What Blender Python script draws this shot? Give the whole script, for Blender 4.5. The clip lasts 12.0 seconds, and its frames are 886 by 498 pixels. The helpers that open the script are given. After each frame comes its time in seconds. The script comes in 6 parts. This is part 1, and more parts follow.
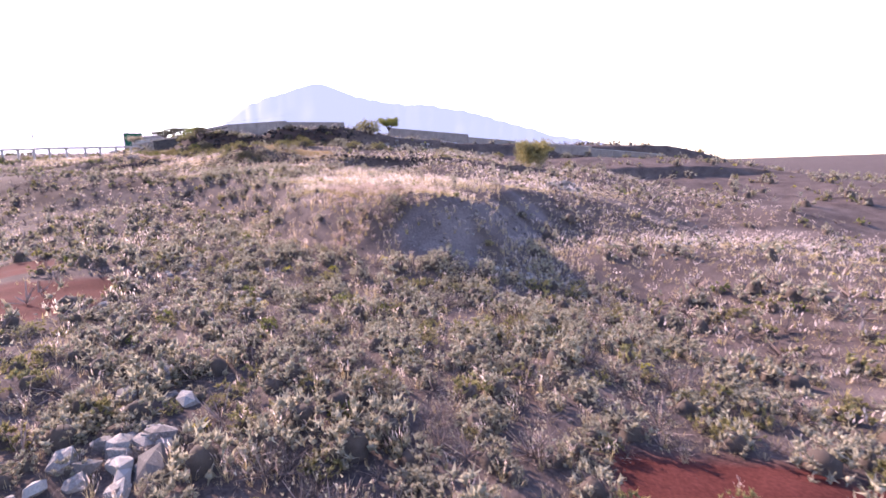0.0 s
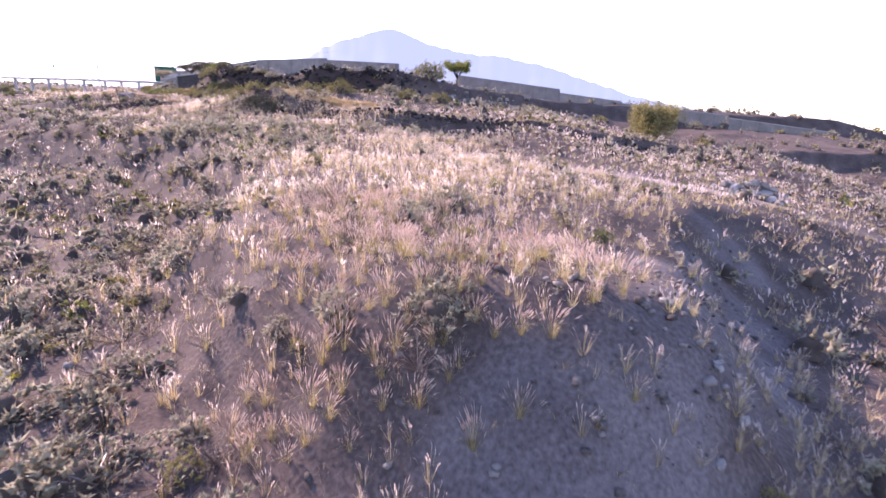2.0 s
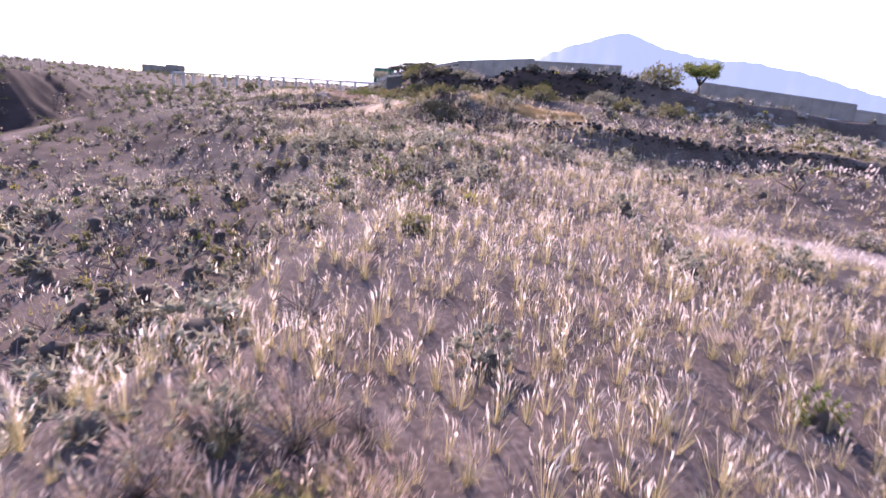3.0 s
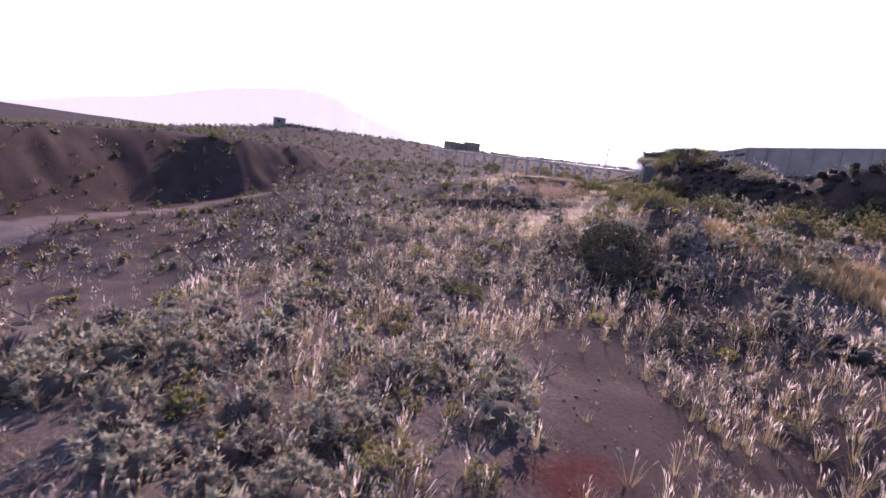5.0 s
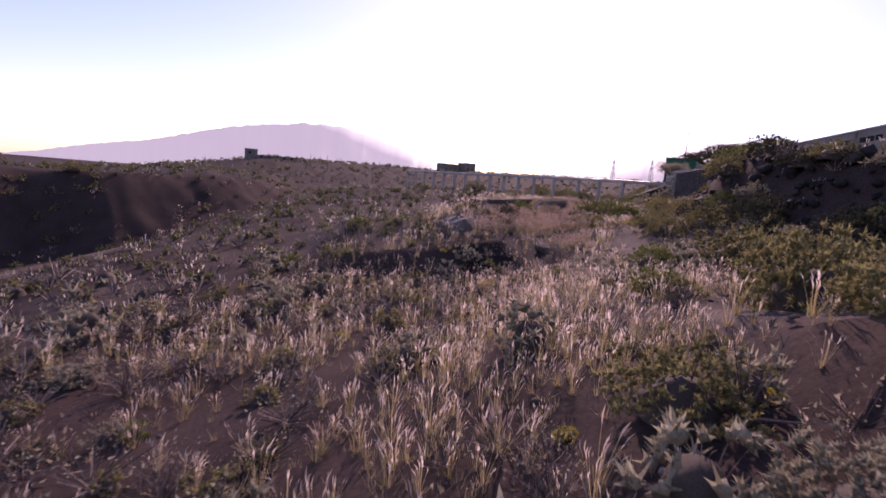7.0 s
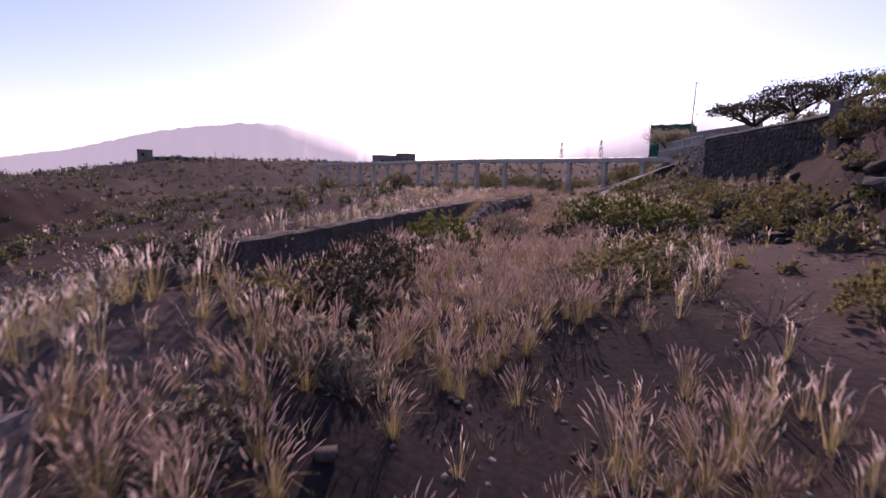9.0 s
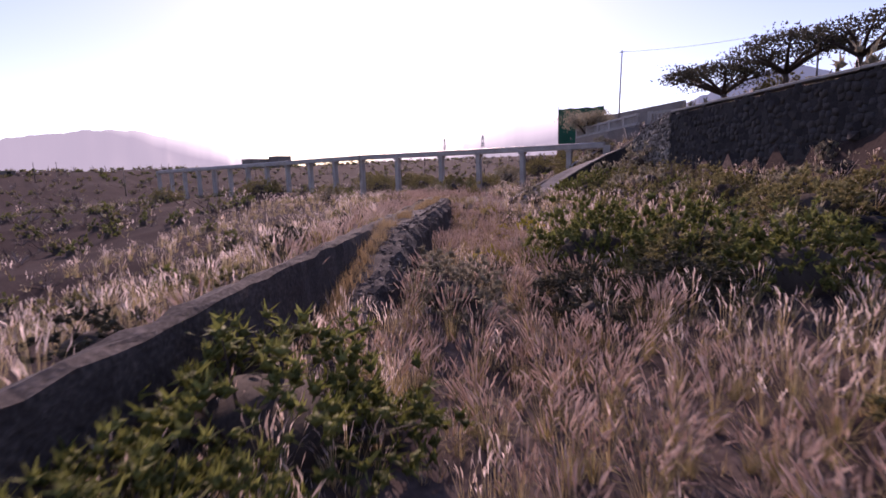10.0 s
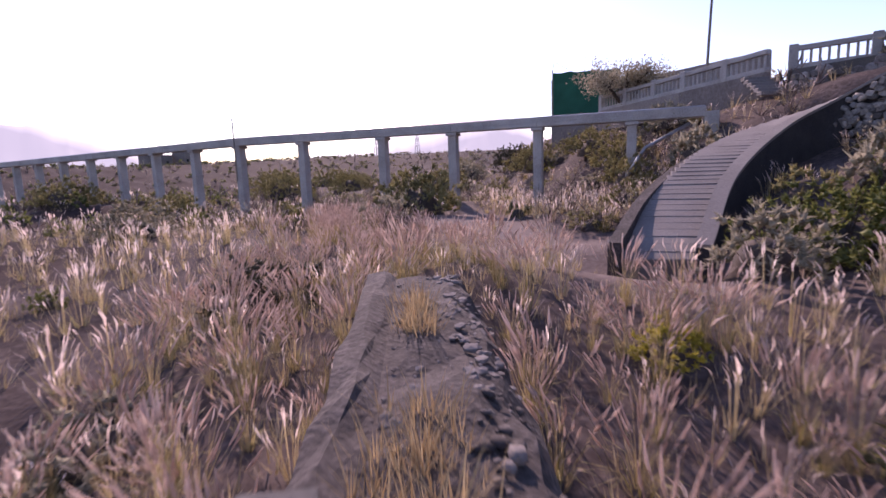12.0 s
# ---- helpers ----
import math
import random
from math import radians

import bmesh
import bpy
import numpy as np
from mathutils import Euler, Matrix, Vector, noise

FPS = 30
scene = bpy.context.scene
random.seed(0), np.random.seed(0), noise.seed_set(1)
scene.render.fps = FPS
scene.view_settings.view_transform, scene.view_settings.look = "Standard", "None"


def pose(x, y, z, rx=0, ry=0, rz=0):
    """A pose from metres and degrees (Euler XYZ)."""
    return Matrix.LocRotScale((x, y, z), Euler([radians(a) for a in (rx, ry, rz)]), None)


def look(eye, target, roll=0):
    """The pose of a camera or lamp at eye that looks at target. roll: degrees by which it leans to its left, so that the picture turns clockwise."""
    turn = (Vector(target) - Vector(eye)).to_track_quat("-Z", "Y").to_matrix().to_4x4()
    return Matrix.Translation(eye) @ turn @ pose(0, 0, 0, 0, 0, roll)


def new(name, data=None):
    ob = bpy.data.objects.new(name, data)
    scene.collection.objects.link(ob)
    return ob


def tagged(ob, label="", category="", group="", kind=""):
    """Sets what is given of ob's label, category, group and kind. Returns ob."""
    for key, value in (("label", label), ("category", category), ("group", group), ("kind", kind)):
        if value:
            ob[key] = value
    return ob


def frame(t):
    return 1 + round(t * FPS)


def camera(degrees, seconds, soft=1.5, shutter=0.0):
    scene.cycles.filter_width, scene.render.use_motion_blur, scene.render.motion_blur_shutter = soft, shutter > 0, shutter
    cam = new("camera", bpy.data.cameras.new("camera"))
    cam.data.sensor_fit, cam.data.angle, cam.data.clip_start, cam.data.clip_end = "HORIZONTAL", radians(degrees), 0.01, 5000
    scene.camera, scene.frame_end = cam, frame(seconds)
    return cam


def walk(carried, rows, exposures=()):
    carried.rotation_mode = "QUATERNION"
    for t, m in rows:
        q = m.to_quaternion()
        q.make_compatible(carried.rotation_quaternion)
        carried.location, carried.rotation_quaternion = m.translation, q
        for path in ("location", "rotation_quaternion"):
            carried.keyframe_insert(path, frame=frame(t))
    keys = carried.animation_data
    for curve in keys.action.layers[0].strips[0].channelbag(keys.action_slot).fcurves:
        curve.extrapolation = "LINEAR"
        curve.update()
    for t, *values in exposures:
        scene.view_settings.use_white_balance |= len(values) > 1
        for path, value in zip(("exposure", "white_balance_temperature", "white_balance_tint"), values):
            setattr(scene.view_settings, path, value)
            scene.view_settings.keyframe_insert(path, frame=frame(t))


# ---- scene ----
cam = camera(80.8, 12.0, 1.6, 0.1)
PATH = [
    (0, (6.447, -2.123, 8.283), (6.181, -0.167, 7.964), -1.9),
    (0.5, (4.005, 6.083, 9.061), (3.548, 8.001, 8.725), -2.5),
    (1, (2.327, 15.0, 9.841), (1.86, 16.9, 9.424), -2.8),
    (1.5, (0.595, 24.105, 10.651), (0.201, 26.007, 10.174), -5.1),
    (2, (-1.447, 34.329, 9.994), (-1.928, 36.209, 9.508), 1.6),
    (2.5, (-4.449, 44.144, 10.205), (-5.235, 45.915, 9.712), 2.1),
    (4.3, (-17.532, 81.822, 15.657), (-19.288, 82.635, 15.151), 10.6),
    (4.5, (-20.065, 84.983, 15.862), (-21.863, 85.734, 15.411), 9.2),
    (5, (-26.915, 91.835, 15.838), (-28.754, 92.545, 15.496), 8.0),
    (5.5, (-33.589, 97.75, 15.844), (-35.445, 98.434, 15.551), 9.1),
    (6, (-40.339, 102.341, 15.605), (-42.21, 103.001, 15.35), 9.5),
    (6.5, (-47.658, 106.877, 15.985), (-49.532, 107.525, 15.728), 7.9),
    (7, (-54.913, 111.046, 16.086), (-56.78, 111.716, 15.83), 4.4),
    (9, (-84.884, 128.311, 16.249), (-86.678, 129.149, 15.972), 1.0),
    (9.5, (-92.675, 132.253, 16.025), (-94.374, 133.274, 15.754), -0.4),
    (10, (-99.689, 135.882, 16.197), (-101.262, 137.084, 15.918), -1.7),
    (10.5, (-105.995, 139.597, 16.258), (-107.465, 140.919, 15.959), -3.6),
    (11, (-111.223, 143.384, 16.78), (-112.673, 144.716, 16.432), -3.1),
    (11.5, (-116.539, 147.602, 16.642), (-117.978, 148.946, 16.293), -2.7),
    (12, (-121.701, 151.843, 16.236), (-123.105, 153.236, 15.937), -2.1),
]
EXPOSURES = [(0, 1.76, 6550, 38), (1.5, 1.76, 6550, 39), (2.5, 1.62, 6250, 34), (4.5, 1.08, 6150, 40), (5.5, 0.6, 6450, 45), (7.0, 0.1, 6700, 52), (9.5, -0.05, 6750, 49), (10.5, 0.2, 6650, 46), (11.2, 0.42, 6550, 44), (12, 0.45, 6450, 43)]
walk(cam, [(t, look(eye, target, roll)) for t, eye, target, roll in PATH], EXPOSURES)

# ---- world and light ----
SUN_AZ, SUN_EL = radians(-57), radians(30)      # azimuth clockwise from +y
world = bpy.data.worlds.new("sky")
scene.world = world
world.use_nodes = True
wn = world.node_tree
sky = wn.nodes.new("ShaderNodeTexSky")
sky.sky_type, sky.sun_disc = "NISHITA", False
sky.sun_elevation, sky.sun_rotation = SUN_EL, SUN_AZ
sky.air_density, sky.dust_density, sky.ozone_density = 1.0, 0.4, 2.5
wn.links.new(sky.outputs[0], wn.nodes["Background"].inputs[0])
wn.nodes["Background"].inputs[1].default_value = 0.165
sun = new("sun", bpy.data.lights.new("sun", "SUN"))
sun.data.energy, sun.data.angle, sun.data.color = 4.6, radians(0.6), (1.0, 0.86, 0.72)
to_sun = Vector((math.sin(SUN_AZ) * math.cos(SUN_EL), math.cos(SUN_AZ) * math.cos(SUN_EL), math.sin(SUN_EL)))
sun.matrix_world = look(to_sun * 50, (0, 0, 0))


# ---- materials ----
def shader(name, colours, scale=3.0, rough=0.9, bump=0.3, detail_scale=40.0, island=0.0, through_light=0.0, metal=0.0, noise_w=0.5, obj_random=0.0, mask=None, spec=0.3, more=()):
    """A surface whose colour runs between two or three tones at a coarse and a fine scale."""
    m = bpy.data.materials.new(name)
    m.use_nodes = True
    t = m.node_tree
    n, l = t.nodes, t.links
    bsdf = n["Principled BSDF"]
    bsdf.inputs["Roughness"].default_value = rough
    bsdf.inputs["Metallic"].default_value = metal
    bsdf.inputs["Specular IOR Level"].default_value = spec
    geo = n.new("ShaderNodeNewGeometry")
    big, fine = n.new("ShaderNodeTexNoise"), n.new("ShaderNodeTexNoise")
    big.inputs["Scale"].default_value, big.inputs["Detail"].default_value = scale, 5
    fine.inputs["Scale"].default_value, fine.inputs["Detail"].default_value = detail_scale, 4
    for tex in (big, fine):
        l.new(geo.outputs["Position"], tex.inputs["Vector"])
    mix = n.new("ShaderNodeMath")
    mix.operation = "MULTIPLY_ADD"
    l.new(fine.outputs["Fac"], mix.inputs[0])
    mix.inputs[1].default_value = noise_w
    scl = n.new("ShaderNodeMath")
    scl.operation = "MULTIPLY"
    l.new(big.outputs["Fac"], scl.inputs[0])
    scl.inputs[1].default_value = 1 - noise_w
    l.new(scl.outputs[0], mix.inputs[2])
    last = mix.outputs[0]
    if island or obj_random:
        src = geo.outputs["Random Per Island"] if island else n.new("ShaderNodeObjectInfo").outputs["Random"]
        off = n.new("ShaderNodeMath")
        off.operation = "MULTIPLY_ADD"
        l.new(src, off.inputs[0])
        off.inputs[1].default_value = (island or obj_random)
        sub = n.new("ShaderNodeMath")
        sub.operation = "SUBTRACT"
        l.new(last, sub.inputs[0])
        sub.inputs[1].default_value = (island or obj_random) / 2
        l.new(sub.outputs[0], off.inputs[2])
        last = off.outputs[0]
    ramp = n.new("ShaderNodeValToRGB")
    e = ramp.color_ramp.elements
    e[0].position, e[1].position = 0.32, 0.68
    e[0].color, e[1].color = (*colours[0], 1), (*colours[-1], 1)
    if len(colours) == 3:
        e.new(0.5).color = (*colours[1], 1)
    l.new(last, ramp.inputs[0])
    colour = ramp.outputs[0]
    if mask:
        att = n.new("ShaderNodeAttribute")
        att.attribute_name = mask[0]
        mx = n.new("ShaderNodeMix")
        mx.data_type = "RGBA"
        l.new(att.outputs["Fac"], mx.inputs[0])
        l.new(colour, mx.inputs[6])
        r2 = n.new("ShaderNodeValToRGB")
        r2.color_ramp.elements[0].position, r2.color_ramp.elements[1].position = 0.35, 0.65
        r2.color_ramp.elements[0].color, r2.color_ramp.elements[1].color = (*mask[1], 1), (*mask[2], 1)
        l.new(mix.outputs[0], r2.inputs[0])
        l.new(r2.outputs[0], mx.inputs[7])
        colour = mx.outputs[2]
    for mask2 in more:
        att = n.new("ShaderNodeAttribute")
        att.attribute_name = mask2[0]
        mx = n.new("ShaderNodeMix")
        mx.data_type = "RGBA"
        l.new(att.outputs["Fac"], mx.inputs[0])
        l.new(colour, mx.inputs[6])
        r3 = n.new("ShaderNodeValToRGB")
        r3.color_ramp.elements[0].position, r3.color_ramp.elements[1].position = 0.35, 0.65
        r3.color_ramp.elements[0].color, r3.color_ramp.elements[1].color = (*mask2[1], 1), (*mask2[2], 1)
        l.new(mix.outputs[0], r3.inputs[0])
        l.new(r3.outputs[0], mx.inputs[7])
        colour = mx.outputs[2]
    l.new(colour, bsdf.inputs["Base Color"])
    if bump:
        bp = n.new("ShaderNodeBump")
        bp.inputs["Strength"].default_value, bp.inputs["Distance"].default_value = bump, 0.05
        l.new(mix.outputs[0], bp.inputs["Height"])
        l.new(bp.outputs[0], bsdf.inputs["Normal"])
    if through_light:
        tr, ms = n.new("ShaderNodeBsdfTranslucent"), n.new("ShaderNodeMixShader")
        l.new(colour, tr.inputs["Color"])
        ms.inputs[0].default_value = through_light
        l.new(bsdf.outputs[0], ms.inputs[1])
        l.new(tr.outputs[0], ms.inputs[2])
        l.new(ms.outputs[0], n["Material Output"].inputs["Surface"])
    return m


M_SOIL = shader("soil", [(0.043, 0.032, 0.030), (0.085, 0.064, 0.058), (0.15, 0.117, 0.105)], 0.35, 0.95, 1.0, 7.0, spec=0.05, noise_w=0.55, mask=("track", (0.20, 0.155, 0.137), (0.31, 0.245, 0.217)), more=(("rust", (0.034, 0.0235, 0.0215), (0.070, 0.048, 0.043)), ("red", (0.045, 0.013, 0.011), (0.095, 0.030, 0.025)), ("ash", (0.013, 0.011, 0.012), (0.034, 0.028, 0.029)), ("tuff", (0.085, 0.070, 0.071), (0.20, 0.170, 0.170))))
M_STRAW = shader("straw", [(0.38, 0.28, 0.145), (0.60, 0.48, 0.27)], 2, 0.8, 0, 30, island=0.5, through_light=0.35)
M_DRY = shader("dry_grass", [(0.31, 0.23, 0.115), (0.46, 0.36, 0.20), (0.58, 0.47, 0.30)], 0.3, 0.85, 0, 30, island=0.4, through_light=0.3)
M_ORANGE = shader("orange_straw", [(0.32, 0.215, 0.105), (0.50, 0.37, 0.21)], 1.0, 0.85, 0, 30, island=0.4, through_light=0.35)
M_PLUME = shader("plume", [(0.55, 0.425, 0.365), (0.80, 0.67, 0.60)], 0.6, 0.9, 0, 30, island=0.5, through_light=0.62)
M_BLADE = shader("grass_blade", [(0.17, 0.145, 0.05), (0.32, 0.265, 0.105), (0.46, 0.375, 0.18)], 0.25, 0.7, 0, 20, island=0.5, through_light=0.4)
M_GREY_LEAF = shader("grey_green_leaf", [(0.175, 0.152, 0.105), (0.31, 0.275, 0.195), (0.46, 0.41, 0.30)], 0.3, 0.85, 0, 28, island=0.3, through_light=0.42)
M_OLIVE_LEAF = shader("olive_leaf", [(0.12, 0.105, 0.042), (0.23, 0.20, 0.082), (0.36, 0.31, 0.135)], 0.3, 0.8, 0, 28, island=0.3, through_light=0.42)
M_GREEN_LEAF = shader("green_leaf", [(0.075, 0.085, 0.020), (0.15, 0.160, 0.042), (0.26, 0.265, 0.080)], 0.5, 0.7, 0, 28, island=0.32, through_light=0.42)
M_YELLOW_LEAF = shader("yellow_green_leaf", [(0.30, 0.27, 0.035), (0.58, 0.49, 0.075)], 0.5, 0.7, 0, 28, island=0.32, through_light=0.42)
# leaf darkened for bushes in their own shade; umbrella trees use it too
M_DARK_LEAF = shader("dark_leaf", [(0.034, 0.031, 0.020), (0.066, 0.060, 0.037), (0.11, 0.10, 0.062)], 0.5, 0.8, 0, 30, island=0.32, through_light=0.2)
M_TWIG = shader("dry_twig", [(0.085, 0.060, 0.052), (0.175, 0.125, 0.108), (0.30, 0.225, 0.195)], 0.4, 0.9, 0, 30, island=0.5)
M_BARK = shader("bark", [(0.045, 0.034, 0.028), (0.10, 0.075, 0.06)], 2, 0.9, 0.5, 25)
M_BASALT = shader("basalt", [(0.012, 0.010, 0.012), (0.024, 0.021, 0.022), (0.045, 0.039, 0.038)], 1.2, 0.9, 0.6, 14, obj_random=0.35)
M_ROCK = shader("pale_rock", [(0.11, 0.094, 0.085), (0.20, 0.175, 0.16), (0.31, 0.28, 0.255)], 1.5, 0.9, 0.6, 12, obj_random=0.4)
M_DUSKY = shader("dusky_rock", [(0.075, 0.064, 0.062), (0.145, 0.125, 0.12), (0.23, 0.205, 0.195)], 1.5, 0.9, 0.7, 9, obj_random=0.3)
M_REDROCK = shader("red_earth", [(0.14, 0.05, 0.035), (0.24, 0.09, 0.06)], 1.0, 0.95, 0.6, 12)
M_MASON = shader("rubble_stone", [(0.085, 0.075, 0.068), (0.17, 0.152, 0.136), (0.30, 0.27, 0.24)], 2.0, 0.9, 0.6, 18, obj_random=0.45)
M_MORTAR = shader("mortar", [(0.075, 0.068, 0.062), (0.14, 0.126, 0.115)], 1.5, 0.95, 0.5, 20)
M_DARKMORTAR = shader("dark_mortar", [(0.025, 0.023, 0.025), (0.055, 0.05, 0.05)], 1.5, 0.95, 0.5, 20)
M_EARTHY = shader("silted_mortar", [(0.028, 0.022, 0.021), (0.062, 0.050, 0.046), (0.13, 0.108, 0.100)], 2.2, 0.95, 1.0, 16, noise_w=0.6)
M_PEBBLE = shader("dusty_pebble", [(0.06, 0.048, 0.044), (0.11, 0.092, 0.084), (0.20, 0.172, 0.158)], 3.0, 0.95, 0.4, 25, island=0.5)
M_CONC = shader("concrete", [(0.24, 0.22, 0.205), (0.36, 0.335, 0.31), (0.46, 0.43, 0.40)], 0.9, 0.9, 0.3, 18)
M_STEP = shader("worn_cement", [(0.15, 0.132, 0.122), (0.235, 0.21, 0.193)], 0.8, 0.9, 0.4, 15, obj_random=0.07)
M_BLOCK = shader("cement_block", [(0.15, 0.125, 0.112), (0.225, 0.19, 0.17), (0.29, 0.25, 0.225)], 0.5, 0.92, 0.3, 8, obj_random=0.2)
M_NET = shader("green_net", [(0.008, 0.075, 0.045), (0.014, 0.13, 0.08)], 0.7, 0.8, 0.2, 30, through_light=0.15)
M_METAL = shader("grey_metal", [(0.25, 0.25, 0.26), (0.38, 0.38, 0.39)], 3, 0.5, 0.05, 30, metal=0.7)
M_POLE = shader("weathered_pole", [(0.12, 0.10, 0.085), (0.22, 0.19, 0.16)], 4, 0.85, 0.2, 40)
M_PLASTER = shader("dark_plaster", [(0.13, 0.11, 0.10), (0.22, 0.19, 0.17)], 0.4, 0.9, 0.2, 6)
# near-black for the shade inside slots and windows; the wires share it
M_DARK = shader("dark_opening", [(0.012, 0.011, 0.011), (0.022, 0.02, 0.02)], 1, 0.9, 0, 5)


# ---- mesh helpers ----
def part(name, bm, material, parent=None, label="", smooth=False):
    me = bpy.data.meshes.new(name)
    if smooth:
        for f in bm.faces:
            f.smooth = True
    bm.to_mesh(me)
    bm.free()
    me.materials.append(material)
    ob = new(name, me)
    ob.parent = parent
    if label:
        tagged(ob, label)
    return ob


def empty(name, place, label, category, group="", kind="", turn=0.0):
    ob = new(name)
    ob.matrix_world = pose(*place, 0, 0, turn)
    bpy.context.view_layer.update()
    return tagged(ob, label, category, group, kind)


def place_in(parent, ob, m=None):
    """Child ob at the world pose m."""
    ob.parent = parent
    ob.matrix_parent_inverse = parent.matrix_world.inverted()
    if m is not None:
        ob.matrix_basis = m
    return ob


def add_box(bm, centre, size, turn=0.0, bevel=0.0, tilt=0.0):
    m = Matrix.Translation(centre) @ Matrix.Rotation(turn, 4, "Z") @ Matrix.Rotation(tilt, 4, "Y") @ Matrix.Diagonal((*size, 1))
    made = bmesh.ops.create_cube(bm, size=1.0, matrix=m)["verts"]
    if bevel:
        edges = list({e for v in made for e in v.link_edges})
        bmesh.ops.bevel(bm, geom=edges, offset=bevel, segments=1, affect="EDGES")


def beam(bm, a, b, w, h, bevel=0.0):
    """A bar of width w and height h from a to b, level across."""
    a, b = Vector(a), Vector(b)
    d = b - a
    turn = math.atan2(d.y, d.x)
    tilt = -math.asin(d.z / d.length)
    add_box(bm, (a + b) / 2, (d.length, w, h), turn, bevel, tilt)


def tube(bm, points, radii, sides=7):
    rings = []
    for i, (p, r) in enumerate(zip(points, radii)):
        p = Vector(p)
        d = (Vector(points[min(i + 1, len(points) - 1)]) - Vector(points[max(i - 1, 0)])).normalized()
        q = d.to_track_quat("Z", "Y")
        rings.append([bm.verts.new(p + q @ Vector((r * math.cos(2 * math.pi * k / sides), r * math.sin(2 * math.pi * k / sides), 0))) for k in range(sides)])
    for a, b in zip(rings, rings[1:]):
        for k in range(sides):
            bm.faces.new((a[k], a[(k + 1) % sides], b[(k + 1) % sides], b[k]))
    bm.faces.new(rings[-1])
    bm.faces.new(rings[0][::-1])


def tri_mesh(name, verts, tris, materials, index=None, smooth=False):
    me = bpy.data.meshes.new(name)
    me.vertices.add(len(verts))
    me.vertices.foreach_set("co", np.asarray(verts, np.float32).ravel())
    me.loops.add(3 * len(tris))
    me.loops.foreach_set("vertex_index", np.asarray(tris, np.int32).ravel())
    me.polygons.add(len(tris))
    me.polygons.foreach_set("loop_start", np.arange(0, 3 * len(tris), 3, dtype=np.int32))
    if index is not None:
        me.polygons.foreach_set("material_index", np.asarray(index, np.int32))
    if smooth:
        me.polygons.foreach_set("use_smooth", np.ones(len(tris), bool))
    for m in materials:
        me.materials.append(m)
    me.update(calc_edges=True)
    return me


# ---- the lie of the land ----
def sstep(a, b, v):
    t = np.clip((v - a) / (b - a), 0, 1)
    return t * t * (3 - 2 * t)

def signed(poly, x, y):
    """Distance to a closed outline, positive inside."""
    d = np.full(x.shape, 1e9); inside = np.zeros(x.shape, bool)
    for (ax, ay), (bx, by) in zip(poly, poly[1:] + poly[:1]):
        ex, ey = bx - ax, by - ay
        t = np.clip(((x - ax) * ex + (y - ay) * ey) / (ex * ex + ey * ey), 0, 1)
        d = np.minimum(d, np.hypot(x - ax - t * ex, y - ay - t * ey))
        if ay != by:
            inside ^= ((ay > y) != (by > y)) & (x < ex * (y - ay) / ey + ax)
    return np.where(inside, d, -d)

PLATEAU = [(-20, 57), (-13, 51), (-7, 47.5), (-1, 46.8), (3.0, 48.5), (4.6, 53), (5.2, 60), (6.5, 68), (10, 74), (17, 78.5), (28, 82.5), (48, 88), (80, 100), (110, 130), (90, 330), (-330, 330), (-330, 180), (-250, 140), (-180, 112), (-130, 102), (-90, 95), (-66, 90), (-50, 86), (-36, 76), (-25, 66)]
UPPER = [(-103, 161.4), (-119.3, 171.3), (-122.2, 173.3), (-124.6, 175.0), (-129.5, 180.2), (-142, 189), (-160, 205), (-150, 260), (-60, 260), (-70, 190), (-88, 168)]
TERRACE = ((-78, -60, -55, -45, -36, -20, 14, 70), (128, 122, 122, 117.5, 112.5, 119, 134, 150))
BANK = ((-112, -95, -80, -60, -40, -10, 30, 80), (168, 153, 147, 143, 150, 168, 185, 200))
MOUNDS = ((-95.6, 127.6, 2.6, 1.7), (-57, 116.5, 3.8, 1.0), (-120.5, 157.2, 5.0, -0.6))

def steps(x, y):
    w = 1 + 0.05 * np.clip(-50 - x, 0, 120) + 0.20 * np.clip(x - 5, 0, 13)
    h = 5.0 * sstep(-3.5, 2.5, signed(PLATEAU, x, y) / w)
    e = sstep(-69, -58, x) * (1 - sstep(55, 90, x))
    w2 = 0.8 + 6 * sstep(-62, -52, x) * (1 - sstep(-34, -24, x))
    h = h + 2.6 * e * sstep(-w2, 0.8, y - np.interp(x, *TERRACE))
    e = sstep(-118, -100, x) * (1 - sstep(60, 110, x))
    h = h + (3.8 + 1.7 * (1 - sstep(-45, -30, x)) * sstep(-104, -92, x)) * e * sstep(-2.0, 1.5, y - np.interp(x, *BANK))
    for cx, cy, r, a in MOUNDS:
        h = h + a * np.exp(-((x - cx) ** 2 + (y - cy) ** 2) / r ** 2)
    return h
HILLS = [(-60, 150, 15, -2.2), (0, 48, 9, 1.5), (0, 20, 40, 2.7), (30, 50, 30, 0.6), (20, 68, 15, 1.3), (-30, 45, 30, 1.8), (5, 85, 28, 1.4), (-25, 75, 25, 0.7),
         (-40, 100, 22, 1.7), (-70, 100, 25, -0.6), (-100, 85, 30, 2.0), (-130, 75, 30, -2.6), (-60, 120, 25, 2.4), (-105, 140, 20, 1.1), (-125, 155, 22, 1.2),
         (-80, 155, 28, 4.6), (-45, 150, 28, 3.4), (0, 150, 40, 1.5), (-165, 150, 35, 1.7), (-150, 195, 40, 0.6), (-110, 175, 25, 3.7), (50, 110, 40, -3.7),
         (-190, 70, 35, -3.5), (20, 75, 18, 1.0), (-60, 40, 40, -1.3), (14, 147, 16, -3.4)]


